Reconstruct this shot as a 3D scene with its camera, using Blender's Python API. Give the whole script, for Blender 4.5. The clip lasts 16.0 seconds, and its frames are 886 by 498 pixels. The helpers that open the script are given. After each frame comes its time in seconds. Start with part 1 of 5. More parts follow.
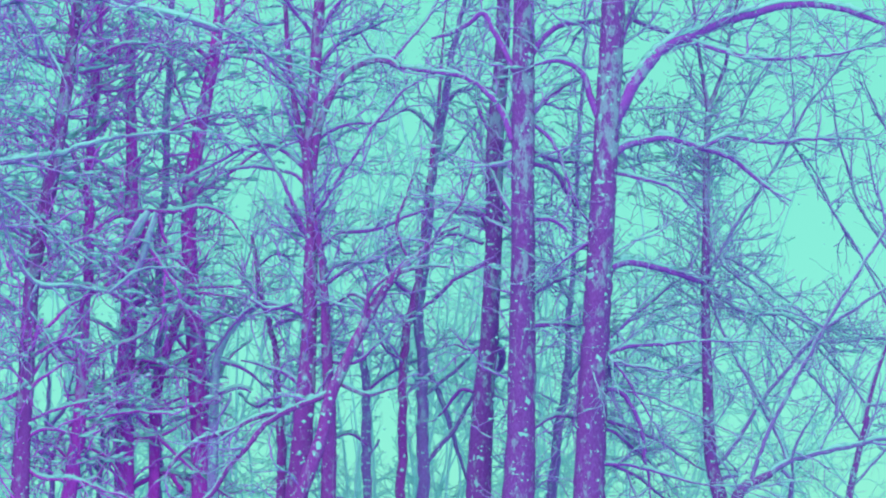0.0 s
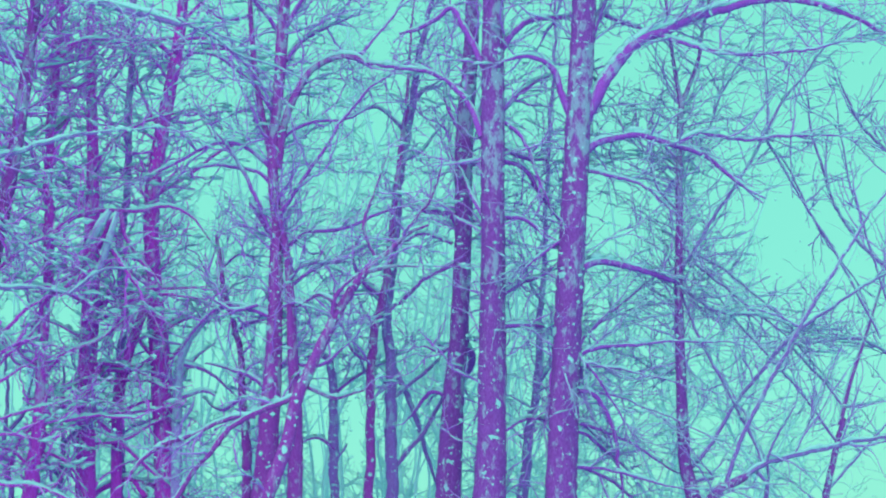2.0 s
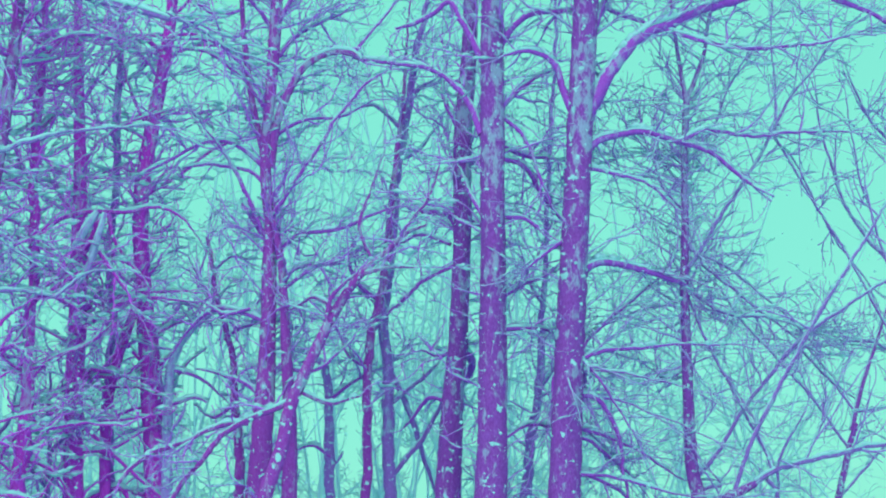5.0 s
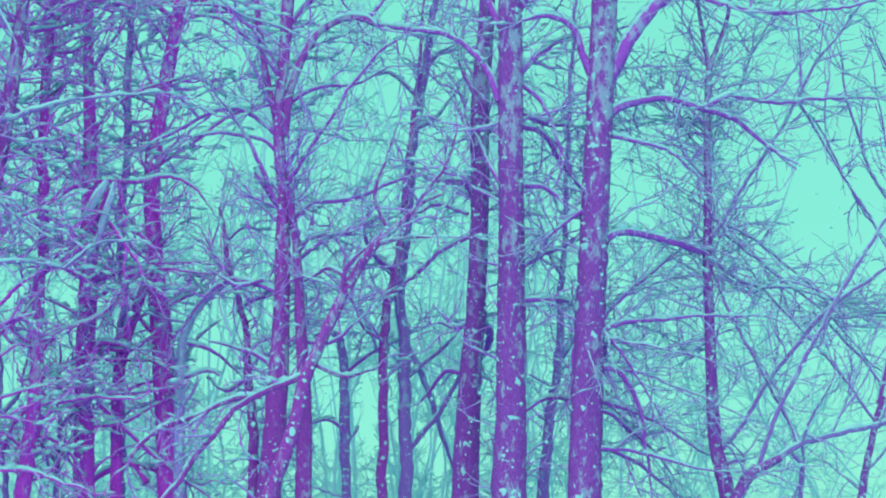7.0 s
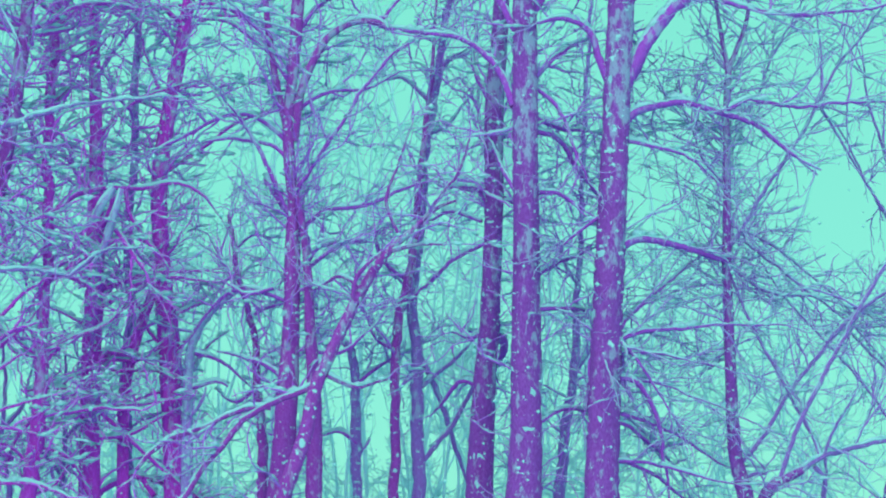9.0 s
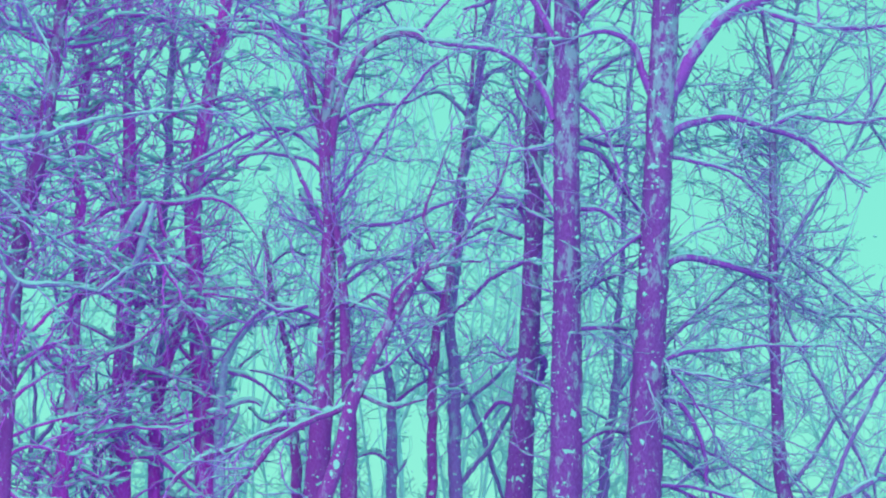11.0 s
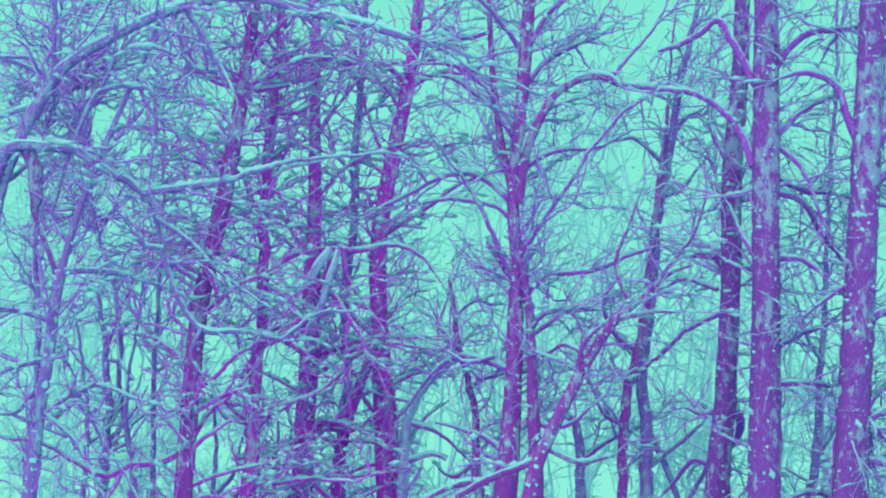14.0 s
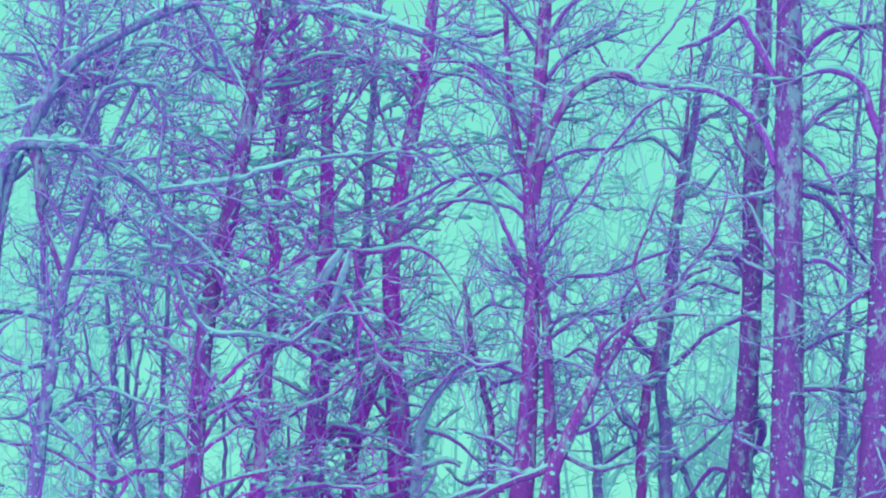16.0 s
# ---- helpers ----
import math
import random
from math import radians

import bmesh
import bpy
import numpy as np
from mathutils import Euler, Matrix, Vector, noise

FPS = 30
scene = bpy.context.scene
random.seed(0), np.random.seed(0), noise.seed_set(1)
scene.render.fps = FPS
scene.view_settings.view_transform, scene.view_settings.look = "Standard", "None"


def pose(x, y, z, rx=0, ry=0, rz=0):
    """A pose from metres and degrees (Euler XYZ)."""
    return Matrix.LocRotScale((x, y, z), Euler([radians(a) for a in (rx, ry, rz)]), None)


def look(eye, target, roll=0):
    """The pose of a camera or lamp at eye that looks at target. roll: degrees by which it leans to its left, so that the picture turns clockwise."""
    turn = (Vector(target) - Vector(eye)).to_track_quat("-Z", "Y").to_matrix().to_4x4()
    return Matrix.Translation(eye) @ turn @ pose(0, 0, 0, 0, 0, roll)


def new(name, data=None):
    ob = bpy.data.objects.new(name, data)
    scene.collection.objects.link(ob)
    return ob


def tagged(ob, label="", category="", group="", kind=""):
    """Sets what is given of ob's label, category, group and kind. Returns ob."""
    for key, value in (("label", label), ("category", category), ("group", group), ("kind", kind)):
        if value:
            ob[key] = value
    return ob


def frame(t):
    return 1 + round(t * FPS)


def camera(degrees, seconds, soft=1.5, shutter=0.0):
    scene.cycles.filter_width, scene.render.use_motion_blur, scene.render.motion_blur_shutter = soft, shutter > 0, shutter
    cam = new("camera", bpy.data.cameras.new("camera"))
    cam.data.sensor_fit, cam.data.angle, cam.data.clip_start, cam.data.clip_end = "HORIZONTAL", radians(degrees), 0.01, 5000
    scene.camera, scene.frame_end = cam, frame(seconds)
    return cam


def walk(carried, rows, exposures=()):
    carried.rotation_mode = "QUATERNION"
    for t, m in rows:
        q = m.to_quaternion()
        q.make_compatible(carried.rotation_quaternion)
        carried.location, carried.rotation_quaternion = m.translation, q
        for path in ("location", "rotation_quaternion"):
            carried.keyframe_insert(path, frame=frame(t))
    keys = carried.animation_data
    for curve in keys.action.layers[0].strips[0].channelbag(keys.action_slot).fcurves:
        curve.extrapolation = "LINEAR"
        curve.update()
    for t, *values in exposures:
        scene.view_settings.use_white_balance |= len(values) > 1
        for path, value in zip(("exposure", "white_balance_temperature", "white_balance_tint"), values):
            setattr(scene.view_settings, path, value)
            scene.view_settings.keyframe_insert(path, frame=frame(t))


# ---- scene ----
# ---- camera ----
LENS, EYE, SPEED = 27.0, 1.7, 0.3536
cam = camera(LENS, 16.0, soft=2.1)
# seconds, yaw, pitch above the level, roll
PATH = [
    (0.0, -0.017, 10.002, -0.041),
    (0.5, -0.068, 10.038, 0.030),
    (1.0, -0.123, 10.114, 0.069),
    (1.5, -0.514, 10.161, 0.195),
    (2.0, -0.958, 10.192, 0.275),
    (2.5, -1.240, 10.227, 0.367),
    (3.0, -1.184, 10.235, 0.309),
    (3.5, -1.078, 10.273, 0.383),
    (5.8, -1.010, 10.626, 0.508),
    (6.0, -1.103, 9.766, 0.429),
    (6.5, -0.653, 9.429, 0.517),
    (7.0, -0.478, 9.853, 0.487),
    (7.5, -0.369, 10.153, 0.439),
    (8.0, -0.244, 10.288, 0.453),
    (8.5, -0.134, 10.311, 0.460),
    (10.8, 0.410, 10.729, 0.393),
    (11.0, 1.051, 11.101, -0.041),
    (11.5, 3.152, 11.317, -0.573),
    (12.0, 5.278, 11.679, -1.162),
    (12.5, 6.224, 9.473, -0.978),
    (13.0, 6.577, 10.805, -1.155),
    (13.5, 6.663, 12.756, -1.727),
    (14.0, 6.808, 12.948, -1.745),
    (14.5, 6.959, 13.142, -1.808),
    (15.0, 7.115, 13.193, -1.866),
    (15.5, 7.262, 13.229, -1.881),
    (16.0, 7.379, 13.292, -1.986),
]
walk(cam, [(t, pose(0, SPEED * t, EYE, 90 + pitch, roll, yaw)) for t, yaw, pitch, roll in PATH])

# ---- light: an even overcast sky during snowfall ----
world = bpy.data.worlds.new("overcast_sky")
scene.world = world
world.use_nodes = True
wn = world.node_tree
wn.nodes.clear()
sky = wn.nodes.new("ShaderNodeTexSky")
sky.sky_type, sky.sun_disc = "NISHITA", False
sky.sun_elevation, sky.sun_rotation = radians(37), radians(198)
cloud = wn.nodes.new("ShaderNodeMixRGB")
cloud.inputs[0].default_value = 0.985
cloud.inputs[2].default_value = (0.196, 0.795, 0.612, 1)
wback = wn.nodes.new("ShaderNodeBackground")
wout = wn.nodes.new("ShaderNodeOutputWorld")
wn.links.new(sky.outputs[0], cloud.inputs[1])
wn.links.new(cloud.outputs[0], wback.inputs[0])
wn.links.new(wback.outputs[0], wout.inputs[0])
sun = new("sun", bpy.data.lights.new("sun", "SUN"))
sun.data.energy, sun.data.angle, sun.data.color = 1.66, radians(100), (1.0, 0.91, 0.96)
sun.matrix_world = look((-10, -30, 24), (0, 0, 0))


# ---- materials ----
def shader(name):
    m = bpy.data.materials.new(name)
    m.use_nodes = True
    n = m.node_tree
    n.nodes["Principled BSDF"].inputs["Roughness"].default_value = 0.9
    return m, n, n.nodes["Principled BSDF"]


def node(n, kind, links=(), **values):
    made = n.nodes.new(kind)
    for key, value in values.items():
        made.inputs[key.replace("_", " ")].default_value = value
    for i, out in links:
        n.links.new(out, made.inputs[i])
    return made


def ramp(n, source, low, high):
    r = n.nodes.new("ShaderNodeMapRange")
    r.interpolation_type = "SMOOTHSTEP"
    r.inputs["From Min"].default_value, r.inputs["From Max"].default_value = low, high
    n.links.new(source, r.inputs["Value"])
    return r.outputs[0]


def mix(n, fac, a, b):
    x = n.nodes.new("ShaderNodeMixRGB")
    for i, value in ((0, fac), (1, a), (2, b)):
        if isinstance(value, (tuple, float)):
            x.inputs[i].default_value = value
        else:
            n.links.new(value, x.inputs[i])
    return x.outputs[0]


def maths(n, op, a, b):
    x = n.nodes.new("ShaderNodeMath")
    x.operation, x.use_clamp = op, True
    for i, value in ((0, a), (1, b)):
        if isinstance(value, float):
            x.inputs[i].default_value = value
        else:
            n.links.new(value, x.inputs[i])
    return x.outputs[0]


SNOW_TINT = (0.37, 0.67, 0.77, 1)


def bark(name, dark, light, dusting, caught):
    """Violet-grey bark. dusting: how much fine snow clings to it all over; caught: how steep a face still holds snow."""
    m, n, b = shader(name)
    co = n.nodes.new("ShaderNodeTexCoord").outputs["Object"]
    stretch = node(n, "ShaderNodeMapping", [("Vector", co)], Scale=(1, 1, 0.45))
    fine = node(n, "ShaderNodeTexNoise", [("Vector", stretch.outputs[0])], Scale=34, Detail=5, Roughness=0.65)
    broad = node(n, "ShaderNodeTexNoise", [("Vector", co)], Scale=1.7, Detail=3)
    spots = node(n, "ShaderNodeTexNoise", [("Vector", co)], Scale=13.0, Detail=3, Roughness=0.6)
    wood = mix(n, ramp(n, fine.outputs[0], 0.3, 0.7), dark, light)
    geo = n.nodes.new("ShaderNodeNewGeometry").outputs["Normal"]
    # Snow side set to face the camera, so trunk centres come out paler than edges.
    toward_view = n.nodes.new("ShaderNodeVectorMath")
    toward_view.operation = "DOT_PRODUCT"
    toward_view.inputs[1].default_value = (0.28, -0.96, 0.05)
    n.links.new(geo, toward_view.inputs[0])
    patch = node(n, "ShaderNodeTexNoise", [("Vector", stretch.outputs[0])], Scale=8.5, Detail=7, Roughness=0.62)
    cling = maths(n, "ADD", maths(n, "MULTIPLY", patch.outputs[0], 0.65), maths(n, "MULTIPLY", broad.outputs[0], 0.35))
    cling = maths(n, "ADD", cling, maths(n, "MULTIPLY", ramp(n, toward_view.outputs["Value"], -0.2, 0.8), 0.12))
    high = n.nodes.new("ShaderNodeSeparateXYZ")
    n.links.new(co, high.inputs[0])
    cling = maths(n, "ADD", cling, maths(n, "MULTIPLY", ramp(n, high.outputs[2], 3.0, 8.5), 0.05))
    edge = 0.79 - 0.28 * dusting
    powder = maths(n, "MULTIPLY", ramp(n, cling, edge, edge + 0.10), 0.48)
    blots = maths(n, "MULTIPLY", ramp(n, spots.outputs[0], 0.66, 0.70), 0.62)
    up = n.nodes.new("ShaderNodeSeparateXYZ")
    n.links.new(geo, up.inputs[0])
    lying = ramp(n, maths(n, "ADD", up.outputs[2], maths(n, "MULTIPLY", broad.outputs[0], 0.25)), caught, caught + 0.25)
    cover = maths(n, "MAXIMUM", maths(n, "MAXIMUM", powder, blots), lying)
    n.links.new(mix(n, cover, wood, SNOW_TINT), b.inputs["Base Color"])
    bump = node(n, "ShaderNodeBump", [("Height", fine.outputs[0])], Strength=0.8, Distance=0.025)
    n.links.new(bump.outputs[0], b.inputs["Normal"])
    return m


BARK = bark("violet_bark", (0.27, 0.036, 0.38, 1), (0.36, 0.085, 0.55, 1), 0.52, 0.75)
RUST = bark("reddish_violet_bark", (0.36, 0.032, 0.41, 1), (0.43, 0.075, 0.56, 1), 0.49, 0.6)
# Redder, brighter copy for the crowded trees; the shadow's tint is painted in.
SHADED = bark("shade_tinted_bark", (0.62, 0.028, 0.57, 1), (0.72, 0.075, 0.80, 1), 0.44, 0.6)
LIMB = bark("limb_bark", (0.43, 0.048, 0.56, 1), (0.47, 0.100, 0.72, 1), 0.38, 0.70)
# Snow-dusted bark, its base colour paled to stand in for haze on farther stems.
PALE = bark("hazed_snowy_bark", (0.32, 0.105, 0.54, 1), (0.36, 0.190, 0.67, 1), 0.50, 0.52)
TWIG = bark("twig_bark", (0.58, 0.105, 0.78, 1), (0.60, 0.195, 0.90, 1), 0.42, 0.46)
# Twig bark reddened and brightened to offset shade among the crowded trees.
SHADED_TWIG = bark("shade_tinted_twig_bark", (0.78, 0.075, 0.85, 1), (0.80, 0.155, 0.92, 1), 0.38, 0.48)
# Paler twig copy: haze put into the base colour, plus more snow.
HAZED_TWIG = bark("hazed_twig_bark", (0.46, 0.155, 0.70, 1), (0.50, 0.270, 0.84, 1), 0.50, 0.42)
FROST = bark("thickly_plastered_bark", (0.40, 0.170, 0.66, 1), (0.42, 0.340, 0.80, 1), 0.70, 0.45)
# Pale bluish base colour stands in for haze over the far trees.
HAZE = bark("haze_tinted_bark", (0.44, 0.70, 0.84, 1), (0.50, 0.80, 0.90, 1), 0.4, 0.3)

SNOW, sn, sb = shader("fresh_snow")
grain = node(sn, "ShaderNodeTexNoise", [("Vector", sn.nodes.new("ShaderNodeTexCoord").outputs["Object"])], Scale=40, Detail=6)
sn.links.new(mix(sn, grain.outputs[0], (0.35, 0.61, 0.71, 1), (0.42, 0.75, 0.83, 1)), sb.inputs["Base Color"])
sn.links.new(node(sn, "ShaderNodeBump", [("Height", grain.outputs[0])], Strength=0.4, Distance=0.02).outputs[0], sb.inputs["Normal"])
sb.inputs["Roughness"].default_value = 0.7


# ---- building blocks ----
class Bag:
    """Vertices and faces gathered for one mesh; slot 1 takes the second material."""

    def __init__(self):
        self.verts, self.faces, self.slots, self.count = [], [], [], 0

    def add(self, verts, faces, slot=0):
        self.verts.append(verts)
        self.faces.append(faces + self.count)
        self.slots += [slot] * len(faces)
        self.count += len(verts)

    def mesh(self, name, *materials):
        me = bpy.data.meshes.new(name)
        faces = [f for block in self.faces for f in block.tolist()]
        me.from_pydata(np.concatenate(self.verts).tolist(), [], faces)
        me.polygons.foreach_set("use_smooth", [True] * len(me.polygons))
        for material in materials:
            me.materials.append(material)
        if len(materials) > 1:
            me.polygons.foreach_set("material_index", self.slots)
        return me


def part(name, bag, material, parent, label="", kind=""):
    ob = new(name, bag.mesh(name, *(material if isinstance(material, tuple) else (material,))))
    ob.parent = parent
    return tagged(ob, label=label, kind=kind)


def curve(knots, step):
    """A smooth line through knots (x, y, z, radius), resampled about every step metres."""
    k = np.array(knots, float)
    k = np.vstack([2 * k[0] - k[1], k, 2 * k[-1] - k[-2]])
    k[:, 3] = np.maximum(k[:, 3], 0.003)
    rows = []
    for a, b, c, d in zip(k, k[1:], k[2:], k[3:]):
        n = max(2, int(np.linalg.norm(c[:3] - b[:3]) / step))
        u = (np.arange(n) / n)[:, None]
        rows.append(0.5 * (2 * b + (c - a) * u + (2 * a - 5 * b + 4 * c - d) * u * u + (3 * b - a - 3 * c + d) * u ** 3))
    rows.append(k[-2:-1])
    line = np.concatenate(rows)
    line[:, 3] = np.maximum(line[:, 3], 0.003)
    return line


def axes_along(p):
    """Tangent, side and upper vectors along a line."""
    t = np.gradient(p, axis=0)
    t /= np.linalg.norm(t, axis=1)[:, None] + 1e-9
    ref = np.where(np.abs(t[:, 2:3]) > 0.97, np.array([[0.0, 1, 0]]), np.array([[0.0, 0, 1]]))
    s = np.cross(t, ref)
    s /= np.linalg.norm(s, axis=1)[:, None] + 1e-9
    return t, s, np.cross(s, t)


def ring_faces(n, sides):
    i = np.arange(n - 1)[:, None] * sides
    j = np.arange(sides)[None]
    j2 = (j + 1) % sides
    return np.stack([i + j, i + j2, i + j2 + sides, i + j + sides], 2).reshape(-1, 4)


def tube(bag, line, sides, rough=None):
    """A round stem along a line, closed at its far end."""
    if sides > 4:
        tip = line[-1].copy()
        tip[:3] += (line[-1, :3] - line[-2, :3]) / (np.linalg.norm(line[-1, :3] - line[-2, :3]) + 1e-9) * line[-1, 3] * 0.6
        tip[3] = 0.002
        line = np.vstack([line, tip])
    p, r = line[:, :3], line[:, 3]
    if abs(p[-1, 2] - p[0, 2]) > 0.8 * np.linalg.norm(p[-1] - p[0]):
        t = np.gradient(p, axis=0)
        t /= np.linalg.norm(t, axis=1)[:, None] + 1e-9
        s = np.cross(t, np.array([[0.0, 1, 0]]))
        s /= np.linalg.norm(s, axis=1)[:, None] + 1e-9
        u = np.cross(s, t)
    else:
        t, s, u = axes_along(p)
    a = np.arange(sides) * (2 * np.pi / sides)
    rr = r[:, None] * np.ones(sides)
    if rough is not None:
        rr = rr * (1 + rough.normal(0, 0.035, rr.shape) + 0.05 * np.sin(a * 3 + p[:, 2:3] * 0.9))
    v = p[:, None] + rr[..., None] * (np.cos(a)[None, :, None] * s[:, None] + np.sin(a)[None, :, None] * u[:, None])
    bag.add(v.reshape(-1, 3), ring_faces(len(p), sides))


def snow_ridge(bag, line, rng, deep=1.0):
    """Snow lying along the top of a limb, thick where it runs level and thin where it climbs."""
    p, r = line[:, :3], line[:, 3]
    t, s, u = axes_along(p)
    level = np.clip(1.3 - np.abs(t[:, 2]) * 1.15, 0, 1)
    lump = np.clip(0.85 + 1.5 * np.convolve(rng.normal(0, 1, len(p) + 4), np.ones(5) / 5, "valid"), 0.0, 2.0) * rng.uniform(0.85, 1.15, len(p))
    high = deep * level * lump * (0.009 + 0.50 * np.minimum(r, 0.09))
    wide = r * (0.45 + 0.55 * level) + 0.003
    a = np.linspace(0, np.pi, 6)
    ring = p[:, None] + (wide[:, None] * np.cos(a))[..., None] * s[:, None] + (r[:, None] * 0.45 + (high + r * 0.52)[:, None] * np.sin(a))[..., None] * u[:, None]
    bag.add(ring.reshape(-1, 3), ring_faces(len(p), 6))


def wander(rng, start, way, length, r0, r1, droop=0.0, bend=0.32, keep=0.20):
    """A crooked line of growth that keeps its general way."""
    n = max(4, int(length / 0.11))
    step = length / n
    turns = rng.normal(0, bend, (n, 3)) * np.array([1, 0.7, 1])
    p, d, aim = [np.array(start)], np.array(way, float), np.array(way, float)
    for k in range(n):
        d = d + turns[k] + keep * aim
        d[2] += droop
        d /= np.linalg.norm(d)
        p.append(p[-1] + d * step)
    return np.column_stack([np.array(p), np.linspace(r0, r1, n + 1) * rng.uniform(0.75, 1.3, n + 1)])


OCTA = np.array([(1, 0, 0), (-1, 0, 0), (0, 1, 0), (0, -1, 0), (0, 0, 1), (0, 0, -1)], float)
OCTA_FACES = np.array([(0, 2, 4), (2, 1, 4), (1, 3, 4), (3, 0, 4), (2, 0, 5), (1, 2, 5), (3, 1, 5), (0, 3, 5)])


def clumps(bag, rng, line, chance, big=1.0):
    """Lumps of snow caught along a branch."""
    for i in range(1, len(line) - 1):
        if rng.random() < chance:
            along = line[i + 1, :3] - line[i - 1, :3]
            level = 1 - abs(along[2]) / (np.linalg.norm(along) + 1e-9)
            size = 0.85 * line[i, 3] + big * rng.uniform(0.006, 0.022) * (0.4 + level)
            lump = OCTA * size * rng.uniform(0.7, 1.2, (6, 1))
            lump = lump + along * (OCTA[:, :1] * 0.45 * np.sign(along[0] + 1e-9))
            bag.add(line[i, :3] + lump + np.array([0, -0.1 * size, line[i, 3] + 0.25 * size]), OCTA_FACES, 1)


# Sky gaps fitted to the camera's view, kept clear of twigs: x, z, half width, half height, at 34 m.
VIEW_GAPS = np.array([
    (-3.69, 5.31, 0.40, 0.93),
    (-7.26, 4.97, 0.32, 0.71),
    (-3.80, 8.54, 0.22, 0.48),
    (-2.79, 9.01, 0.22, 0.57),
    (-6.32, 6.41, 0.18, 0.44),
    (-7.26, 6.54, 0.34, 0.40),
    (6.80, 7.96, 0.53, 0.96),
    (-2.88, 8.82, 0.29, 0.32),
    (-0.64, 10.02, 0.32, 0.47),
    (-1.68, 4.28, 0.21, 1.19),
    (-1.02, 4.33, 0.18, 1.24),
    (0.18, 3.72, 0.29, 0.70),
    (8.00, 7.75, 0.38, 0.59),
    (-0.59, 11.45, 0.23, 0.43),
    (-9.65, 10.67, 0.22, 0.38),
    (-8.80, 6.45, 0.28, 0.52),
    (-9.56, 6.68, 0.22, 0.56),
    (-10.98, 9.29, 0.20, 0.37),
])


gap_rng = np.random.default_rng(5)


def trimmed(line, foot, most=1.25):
    """A line of growth, cut off where it would enter a view-fitted gap, sooner or later by chance; None if little is
    left.
    """
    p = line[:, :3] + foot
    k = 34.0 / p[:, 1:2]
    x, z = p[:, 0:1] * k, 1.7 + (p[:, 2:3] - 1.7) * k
    inside = np.any(((x - VIEW_GAPS[:, 0]) / VIEW_GAPS[:, 2]) ** 2 + ((z - VIEW_GAPS[:, 1]) / VIEW_GAPS[:, 3]) ** 2 < gap_rng.uniform(0.25 * most, most), axis=1)
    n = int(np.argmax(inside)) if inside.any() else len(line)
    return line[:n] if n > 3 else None


